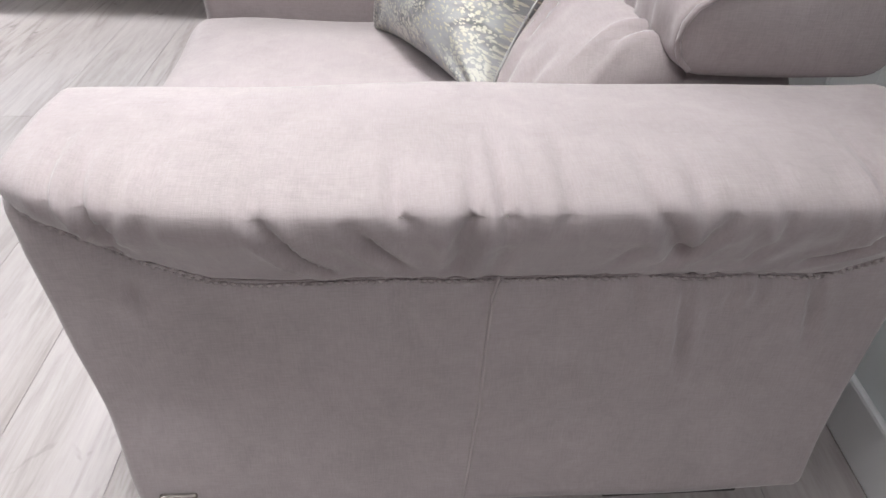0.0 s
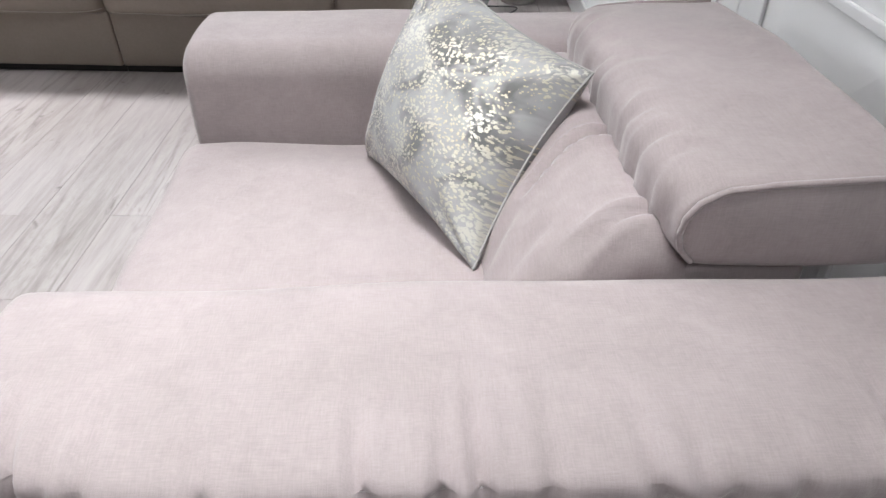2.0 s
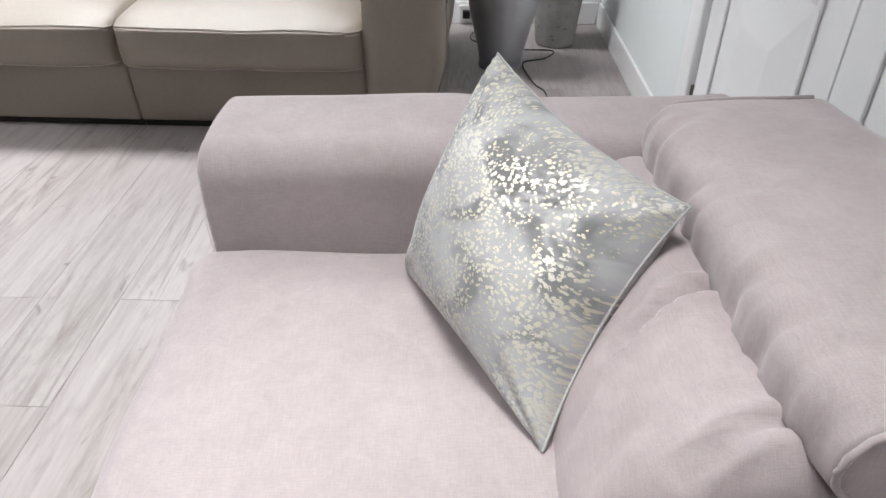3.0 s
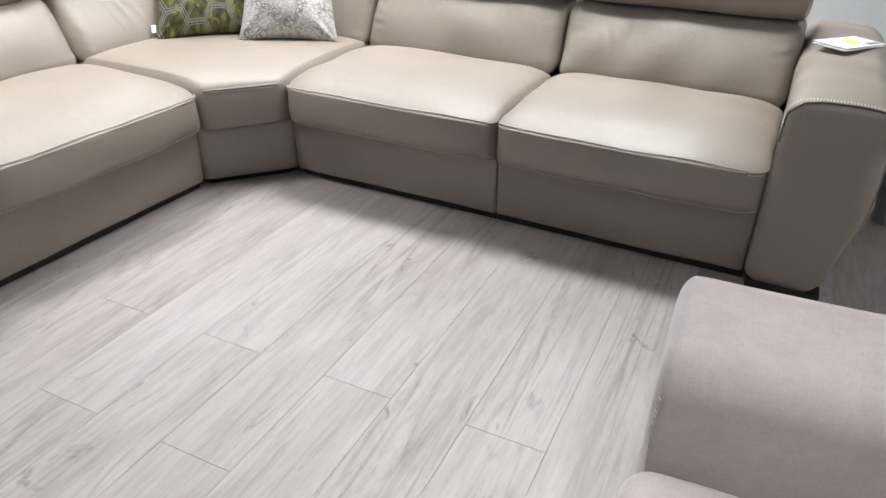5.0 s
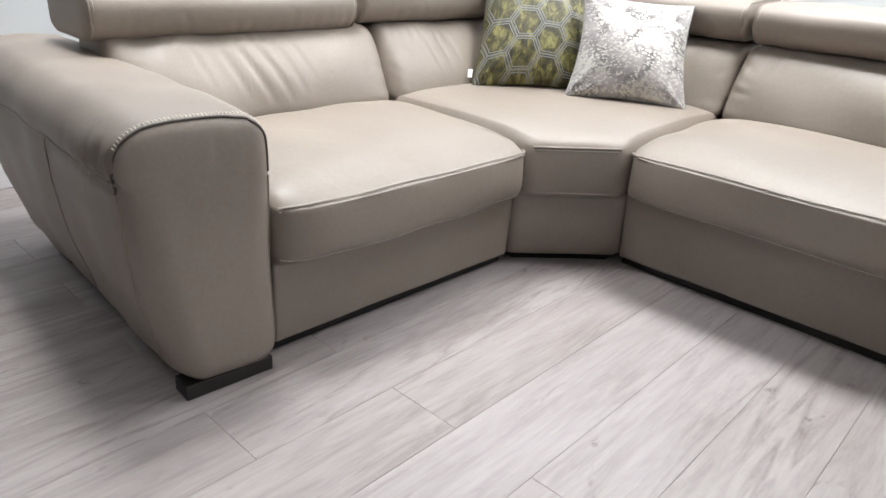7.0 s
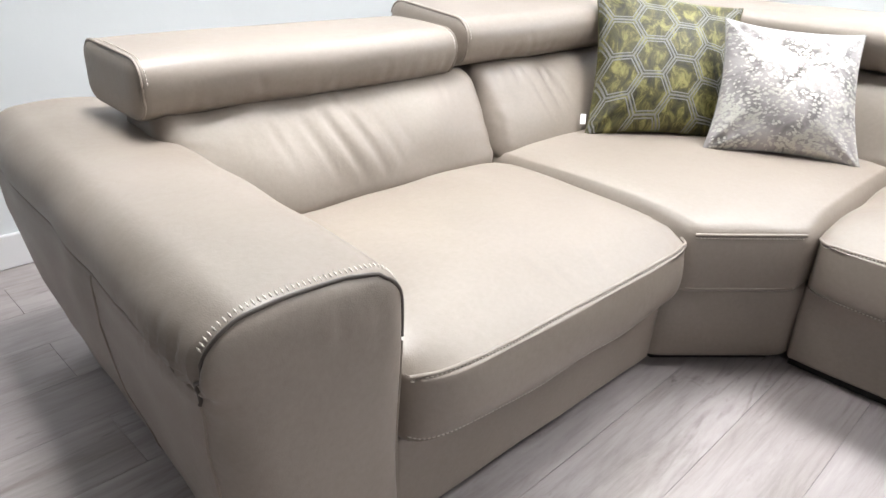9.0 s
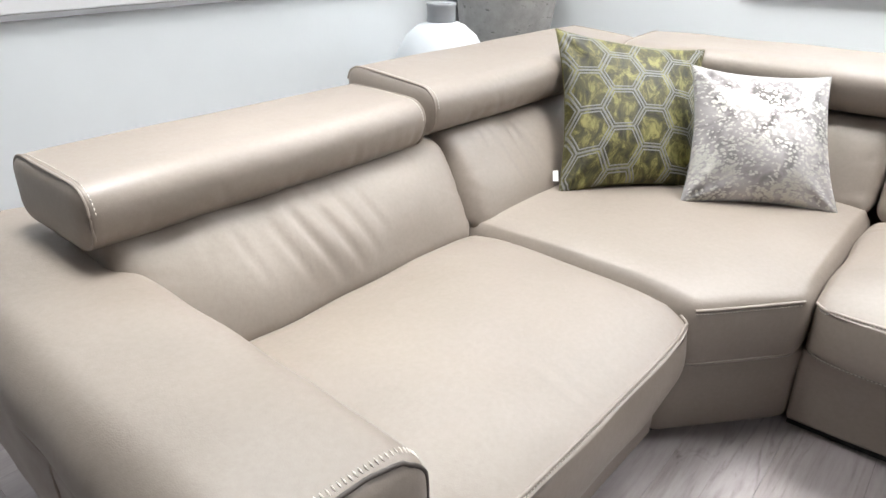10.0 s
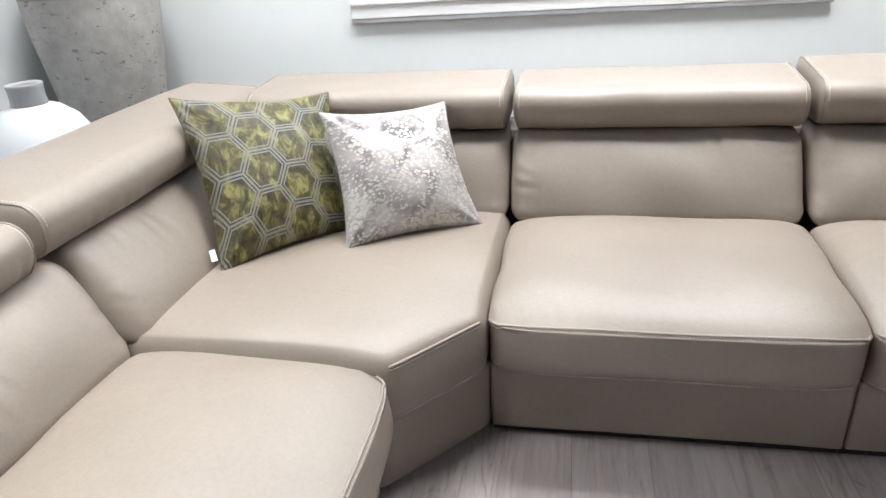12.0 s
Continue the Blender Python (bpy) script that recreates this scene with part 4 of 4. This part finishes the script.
for k in range(16):
    x = g0.uniform(0.04, 0.96)
    z = g0.uniform(0.53, 0.62)
    PW.append(((x, 0.26, z), (x + g0.uniform(-0.03, 0.03), 0.262, z - g0.uniform(0.04, 0.08)), 0.008, g0.uniform(0.003, 0.007)))
# gathers below the seam
for x, l, d in ((0.66, 0.05, 0.004), (0.70, 0.06, 0.004), (0.77, 0.16, 0.007), (0.80, 0.04, 0.004), (0.84, 0.06, 0.004), (0.87, 0.05, 0.004), (0.93, 0.12, 0.006), (0.12, 0.04, 0.005), (0.42, 0.07, 0.003)):
    PW.append(((x, 0.25, 0.462), (x + g0.uniform(-0.01, 0.03), 0.25, 0.455 - l), 0.007, 1.5 * d))
for k in range(5):
    x = 0.3 + 0.13 * k
    PW.append(((x, 0.10, 0.64), (x + g0.uniform(-0.03, 0.03), 0.20, 0.64), 0.02, 0.003))
near, line, sgn = armrest(pose(0.0, 0.240, 0), True, 121, 1.08, 0.606, 0.452, 0.61, PINK, PINK_THREAD, chair, PW, foot=False, width=0.240, flare=-0.046, tail=0.04, r=0.048, droop=0.01, step=0.007, bulge=0.004, rise=0.10, over=0.082, ease=0.0, valley=0.012, nose=0.05)
stitches(snapped(near, [(x, y, z + 0.0075) for x, y, z in line], 0.003), PINK_THREAD, near, (0, -1, 0.3), pitch=0.010, length=0.008, r=0.0022)
stitches(snapped(near, [(x, y, z - 0.0075) for x, y, z in line], 0.003), PINK_THREAD, near, (0, -1, 0), pitch=0.010, length=0.008, r=0.0022)
tube("piping", snapped(near, resample([(0.535, -0.263, 0.45), (0.532, -0.266, 0.36), (0.527, -0.2700, 0.25), (0.518, -0.278, 0.14), (0.512, -0.281, 0.07)], 0.02), 0.0004), 0.0022, PINK_THREAD, near)
block("badge", (0.082, -0.286, 0.098), (0.134, -0.262, 0.107), BADGE, near, "small grey metal badge")
block("foot", (0.74, -0.25, 0.0), (0.96, -0.16, 0.034), BLACK, near, "black foot")
block("foot", (0.04, -0.25, 0.0), (0.10, -0.16, 0.034), BLACK, near, "black foot")
FW = []
for k in range(9):
    z = 0.60 - 0.02 * k
    FW.append(((0.0, 0.02, z), (0.035, 0.0, z + g0.uniform(-0.01, 0.01)), 0.006, 0.0025))
far, line, sgn = armrest(pose(0.012, 0.905, 0), False, 123, 1.02, 0.632, 0.455, 0.61, PINK, PINK_THREAD, chair, FW, foot=False, width=0.295, flare=0.0, tail=0.06, droop=0.02)
stitches([(0.012, 0.012, 0.36), (0.006, 0.008, 0.48), (0.010, 0.010, 0.56), (0.02, 0.03, 0.60)], PINK_THREAD, far, (-1, -0.5, 0), pitch=0.008, length=0.012, r=0.0014, across=True)
block("foot", (0.04, 0.16, 0.0), (0.10, 0.25, 0.034), BLACK, far, "black foot")

# seat, front apron, back
p, f = soft_box((0.015, 0.246, 0.034), (0.95, 0.904, 0.27), 0.02, 0.05)
mesh_object("base", p, f, PINK, chair)
p, f = soft_box((-0.004, 0.247, 0.265), (0.70, 0.903, 0.446), 0.045, 0.018)
u = (p[:, 1] - 0.575) / 0.33
up = p[:, 2] > 0.40
p[:, 2] += np.where(up, 0.028 * (1 - np.abs(u) ** 2.4) * np.clip(p[:, 0] / 0.12, 0, 1), 0)
rows = []
for k in range(12):
    x, y = g0.uniform(0.25, 0.5), g0.uniform(0.3, 0.75)
    rows.append(((x, y, 0.455), (x + g0.uniform(-0.03, 0.03), y + g0.uniform(0.05, 0.14), 0.46), 0.012, g0.uniform(0.001, 0.003)))
rows += [((0.26, 0.43, 0.455), (0.50, 0.40, 0.46), 0.012, 0.004), ((0.33, 0.36, 0.455), (0.52, 0.33, 0.46), 0.011, 0.003)]
p = swell(p, f, lumps(p, 0.28, 0.004, 131), creases(p, rows, 2, p[:, 2] > 0.40))
mesh_object("seat_cushion", p, f, PINK, chair)
# reclined back cushion
p, f = soft_box((0.0, 0.25, 0.0), (0.20, 0.90, 0.315), 0.055, 0.008)
u = (p[:, 1] - 0.575) / 0.325
h = p[:, 2] / 0.315
p[:, 0] -= np.clip(1 - p[:, 0] / 0.14, 0, 1) * 0.03 * np.sin(np.pi * np.clip(h, 0, 1)) * (1 - np.abs(u) ** 4)
facing = p[:, 0] < 0.08
rows = [((0.0, 0.52, 0.33), (-0.03, 0.465, 0.17), 0.008, 0.024), ((0.0, 0.71, 0.33), (-0.03, 0.665, 0.20), 0.008, 0.020), ((0.0, 0.31, 0.33), (-0.03, 0.285, 0.20), 0.008, 0.018),
        ((-0.03, 0.44, 0.15), (-0.03, 0.40, 0.06), 0.014, 0.005), ((-0.03, 0.60, 0.27), (-0.03, 0.57, 0.18), 0.012, 0.005), ((-0.03, 0.36, 0.20), (-0.03, 0.34, 0.10), 0.014, 0.005)]
p = swell(p, f, lumps(p, 0.25, 0.005, 137), creases(p, rows, 0, facing))
a = radians(50)
q = p.copy()
q[:, 0] = 0.555 + p[:, 0] * math.sin(a) + p[:, 2] * math.cos(a)
q[:, 2] = 0.425 - p[:, 0] * math.cos(a) + p[:, 2] * math.sin(a)
mesh_object("backrest", q, f, PINK, chair)
p, f = soft_box((0.72, 0.252, 0.034), (0.985, 0.90, 0.60), 0.03, 0.05)
mesh_object("back_shell", p, f, PINK, chair)
# broad headrest, thin at its front lip and fuller to the rear
p, f = soft_box((0.79, 0.232, 0.610), (1.10, 0.918, 0.716), 0.045, 0.012, (1, 4.5, 1))
v = (p[:, 0] - 0.79) / 0.285
u = (p[:, 1] - 0.573) / 0.345
p[:, 2] += 0.020 * v * np.clip((p[:, 2] - 0.618) / 0.11, 0, 1) - 0.006 + np.where(p[:, 2] > 0.67, 0.016 * (1 - np.abs(u) ** 4), 0)
p[:, 0] -= np.clip(1 - v * 3, 0, 1) * 0.022 * (1 - np.abs(u) ** 4)
rows = []
for k in range(22):
    y = g0.uniform(0.26, 0.9)
    rows.append(((0.745, y, 0.64), (0.765 + g0.uniform(0.02, 0.09), y + g0.uniform(-0.06, 0.06), 0.735), 0.010, g0.uniform(0.0015, 0.006)))
p = swell(p, f, lumps(p, 0.3, 0.004, 139), creases(p, rows, 2, p[:, 2] > 0.64))
head = mesh_object("headrest", p, f, PINK, chair)
for y in (0.237, 0.913):
    arc = [(0.813, y, 0.612), (0.795, y, 0.632), (0.79, y, 0.655), (0.794, y, 0.680), (0.807, y, 0.698), (0.835, y, 0.713), (0.885, y, 0.718), (0.965, y, 0.724), (1.055, y, 0.730)]
    tube("piping", snapped(head, resample(arc, 0.012), 0.0015), 0.0042, PINK, head)


# ---------------------------------------------------------------- scatter cushions
def cushion(name, bl, br, tr, tl, thick, mat, edge_mat, label, seed, tag_at=None):
    """A soft square cushion between four corner points; its front is to the side from which the corners run anticlockwise."""
    bl, br, tr, tl = (np.array(c, float) for c in (bl, br, tr, tl))
    mid = (bl + br + tr + tl) / 4
    n = np.cross(br - bl, tl - bl)
    n /= np.linalg.norm(n)
    k = 56
    s = np.linspace(-1, 1, k)
    s = np.sign(s) * (1 - (1 - np.abs(s)) ** 1.25)
    verts, uvs = [], []
    g = np.random.RandomState(seed)
    ph = g.rand(8) * 6.28
    for side in (1, -1):
        for b in s:
            for a in s:
                u = a * (1 - 0.105 * (1 - b * b))
                v = b * (1 - 0.105 * (1 - a * a))
                x, y = (u + 1) / 2, (v + 1) / 2
                c = bl * (1 - x) * (1 - y) + br * x * (1 - y) + tr * x * y + tl * (1 - x) * y
                full = ((1 - a * a) * (1 - b * b))
                t = thick * full ** 0.5
                # pulled creases that fan from the corners
                rad = math.hypot(1 - abs(a), 1 - abs(b))
                ang = math.atan2(1 - abs(b), 1 - abs(a) + 1e-6)
                t += 0.09 * thick * math.sin(9 * ang + ph[int(a > 0) + 2 * int(b > 0)]) * math.exp(-(rad / 0.5) ** 2) * full ** 0.25
                t += 0.05 * thick * math.sin(4.1 * a + ph[4]) * math.sin(3.7 * b + ph[5]) * full ** 0.4
                verts.append(c + n * t * side)
                uvs.append((a * 0.5 + 0.5, b * 0.5 + 0.5))
    faces = []
    for side in (0, 1):
        o = side * k * k
        for j in range(k - 1):
            for i in range(k - 1):
                q = (o + j * k + i, o + j * k + i + 1, o + (j + 1) * k + i + 1, o + (j + 1) * k + i)
                faces.append(q if not side else q[::-1])
    me = bpy.data.meshes.new("cover")
    me.from_pydata([tuple(v - mid) for v in verts], [], faces)
    layer = me.uv_layers.new(name="UVMap")
    for loop in me.loops:
        layer.data[loop.index].uv = uvs[loop.vertex_index]
    me.polygons.foreach_set("use_smooth", [True] * len(me.polygons))
    me.materials.append(mat)
    top = thing(name, Matrix.Translation(mid), label, "cushion")
    cover = new("cover", me)
    cover.parent = top
    rim = [j for j in range(k)] + [j * k + k - 1 for j in range(1, k)] + [(k - 1) * k + j for j in range(k - 2, -1, -1)] + [j * k for j in range(k - 2, 0, -1)]
    tube("seam", [tuple(verts[i] - mid) for i in rim], 0.0022, edge_mat, top, closed=True)
    if tag_at is not None:
        c = (bl * (1 - tag_at[0]) + br * tag_at[0]) * (1 - tag_at[1]) + (tl * (1 - tag_at[0]) + tr * tag_at[0]) * tag_at[1] - mid
        out = (bl - br) / np.linalg.norm(br - bl)
        up = (tl - bl) / np.linalg.norm(tl - bl)
        q = [c, c + out * 0.018, c + out * 0.018 + up * 0.035, c + up * 0.035]
        q = q + [w + n * 0.0012 for w in q]
        mesh_object("label_tag", q, [(0, 1, 2, 3), (4, 5, 6, 7), (0, 1, 5, 4), (1, 2, 6, 5), (2, 3, 7, 6), (3, 0, 4, 7)], PAPER, top, "small white sewn-in label", smooth=False)
    return top


cushion("scatter_cushion", (-2.302, 3.778, 0.470), (-1.985, 4.135, 0.470), (-2.151, 4.43, 0.858), (-2.516, 4.04, 0.935), 0.10, VELVET, EDGE_OLIVE,
        "olive crushed velvet cushion with grey hexagon trellis in the corner", 5, (-0.0, 0.08))
cushion("scatter_cushion", (-1.974, 3.951, 0.476), (-1.583, 4.183, 0.468), (-1.732, 4.40, 0.825), (-2.088, 4.172, 0.85), 0.09, FOIL_B, EDGE,
        "pale silver foil cushion leaning against the olive cushion", 6)
cushion("scatter_cushion", (0.621, 2.254, 0.452), (0.828, 1.863, 0.475), (1.008, 2.068, 0.708), (0.762, 2.366, 0.80), 0.115, FOIL_A, EDGE,
        "silver and gold foil flecked cushion standing on the armchair seat", 7)

# ---------------------------------------------------------------- vases, cable, leaflet
SV = thing("floor_vase", pose(0.83, 4.50, 0), "tall tapering silver glazed floor vase", "vase")
prof = [(0.06, 0.0), (0.098, 0.002), (0.101, 0.012), (0.096, 0.03), (0.100, 0.08), (0.118, 0.18), (0.140, 0.30), (0.158, 0.42), (0.165, 0.52), (0.160, 0.62), (0.142, 0.71), (0.112, 0.78), (0.082, 0.83),
        (0.066, 0.87), (0.066, 0.90), (0.080, 0.925), (0.083, 0.93), (0.076, 0.928), (0.060, 0.90), (0.058, 0.86)]
prof = [(r * 1.03, z * 0.79) for r, z in prof]
lathe("body", prof[3:14], SILVER, SV)
lathe("foot_ring", prof[:4], SILVER, SV)
lathe("rim", prof[13:], SILVER, SV)


def planter(x, y, s, seed, label):
    top = thing("floor_vase", pose(x, y, 0), label, "vase", "concrete vases")
    rr = [(0.08, 0.0), (0.105, 0.004), (0.11, 0.02), (0.125, 0.15), (0.155, 0.35), (0.195, 0.6), (0.235, 0.85), (0.265, 1.08), (0.272, 1.2), (0.262, 1.27), (0.25, 1.29), (0.238, 1.275), (0.23, 1.2)]
    lathe("rim", [(r * s, z) for r, z in rr[8:]], CONCRETE, top)
    ob = lathe("body", [(r * s, z) for r, z in rr[:9]], CONCRETE, top)
    for v in ob.data.vertices:
        d = 0.006 * noise.noise(v.co * 6 + Vector((seed, 0, 0)))
        v.co.x += d * v.co.x / 0.2
        v.co.y += d * v.co.y / 0.2


planter(1.11, 4.84, 0.9, 3, "tall rough beige concrete vase standing in the corner")
planter(-3.25, 4.78, 0.96, 8, "tall rough grey concrete vase in the corner behind the sofa")
WV = thing("floor_vase", pose(-3.14, 4.18, 0), "round white bottle vase with a grey neck ring", "vase")
lathe("body", [(0.06, 0.000), (0.12, 0.004), (0.135, 0.021), (0.17, 0.154), (0.205, 0.360), (0.218, 0.536), (0.212, 0.659), (0.187, 0.762), (0.145, 0.839), (0.095, 0.881), (0.060, 0.894)], CHALK, WV)
lathe("neck", [(0.060, 0.892), (0.058, 0.901), (0.056, 0.927), (0.058, 0.953), (0.060, 0.963), (0.055, 0.966), (0.045, 0.958), (0.042, 0.906)], COLLAR, WV, "grey neck ring")

cable = thing("power_cable", pose(0, 0, 0), "thin black power cable lying on the floor", "cable")
ctrl = [(0.76, 5.02, 0.05), (0.68, 4.90, 0.006), (0.74, 4.80, 0.004), (0.90, 4.72, 0.004), (1.09, 4.71, 0.004), (1.05, 4.60, 0.004), (0.94, 4.53, 0.004), (0.96, 4.35, 0.004), (0.985, 4.25, 0.004), (1.02, 4.18, 0.004),
        (1.03, 4.05, 0.004), (1.045, 3.95, 0.004), (1.09, 3.91, 0.004), (1.15, 3.88, 0.004), (1.25, 3.80, 0.004), (1.34, 3.60, 0.004)]
pts = []
for i in range(len(ctrl) - 1):
    p0, p1, p2, p3 = (Vector(ctrl[max(0, min(len(ctrl) - 1, j))]) for j in (i - 1, i, i + 1, i + 2))
    for k in range(8):
        t = k / 8
        pts.append(0.5 * ((2 * p1) + (p2 - p0) * t + (2 * p0 - 5 * p1 + 4 * p2 - p3) * t * t + (3 * p1 - p0 - 3 * p2 + p3) * t ** 3))
tube("cord", pts, 0.0035, BLACKPLASTIC, cable)
socket = thing("wall_socket", ROOM @ pose(0.82, WB - 0.017, 0.02), "white double wall socket with black plugs", "socket")
block("plate", (-0.075, -0.02, 0.0), (0.075, -0.0005, 0.086), PLATE, socket, r=0.006)
for x in (-0.035, 0.035):
    block("plug", (x - 0.02, -0.05, 0.02), (x + 0.02, -0.0205, 0.065), BLACKPLASTIC, socket, "black plug", r=0.006)
leaflet = thing("leaflet", pose(0.47, 4.42, 0.662, 3, 4, 62), "folded white printed leaflet lying on the sofa arm", "leaflet")
block("sheet", (-0.15, -0.06, 0.0), (0.15, 0.06, 0.0015), PAPER, leaflet, r=0)
block("sheet", (-0.14, -0.055, 0.006), (0.16, 0.065, 0.0075), PAPER, leaflet, r=0)
block("print_patch", (-0.02, -0.02, 0.0078), (0.05, 0.03, 0.0084), YELLOW, leaflet, "yellow printed patch", r=0)
block("print_bar", (0.06, -0.04, 0.0078), (0.14, -0.02, 0.0084), BADGE, leaflet, "dark line of print", r=0)

# ---------------------------------------------------------------- floor planks
floor = tagged(new("floor"), "pale limed oak plank floor laid in staggered rows", "floor", kind="structure")
floor.matrix_basis = ROOM
PW_, PL = 0.21, 1.5
pb = bmesh.new()
bmesh.ops.create_cube(pb, size=1, matrix=Matrix.Translation((PW_ / 2, PL / 2, -0.007)) @ Matrix.Diagonal((PW_ - 0.0007, PL - 0.0009, 0.014, 1)))
bmesh.ops.bevel(pb, geom=[e for e in pb.edges if all(v.co.z > -0.001 for v in e.verts)], offset=0.0006, segments=1, affect="EDGES")
plank_mesh = bpy.data.meshes.new("plank")
pb.to_mesh(plank_mesh)
pb.free()
plank_mesh.materials.append(OAK)
X0, SEAMS = -0.136, (2.689, 2.312)
for i in range(-16, 9):
    x = X0 + PW_ * i
    if x > WR or x + PW_ < WL:
        continue
    y = SEAMS[i % 2] - 6 * PL
    while y < WB + 0.1:
        if y + PL > WF:
            ob = new("plank", plank_mesh)
            ob.parent = floor
            ob.location = (x, y, 0)
        y += PL
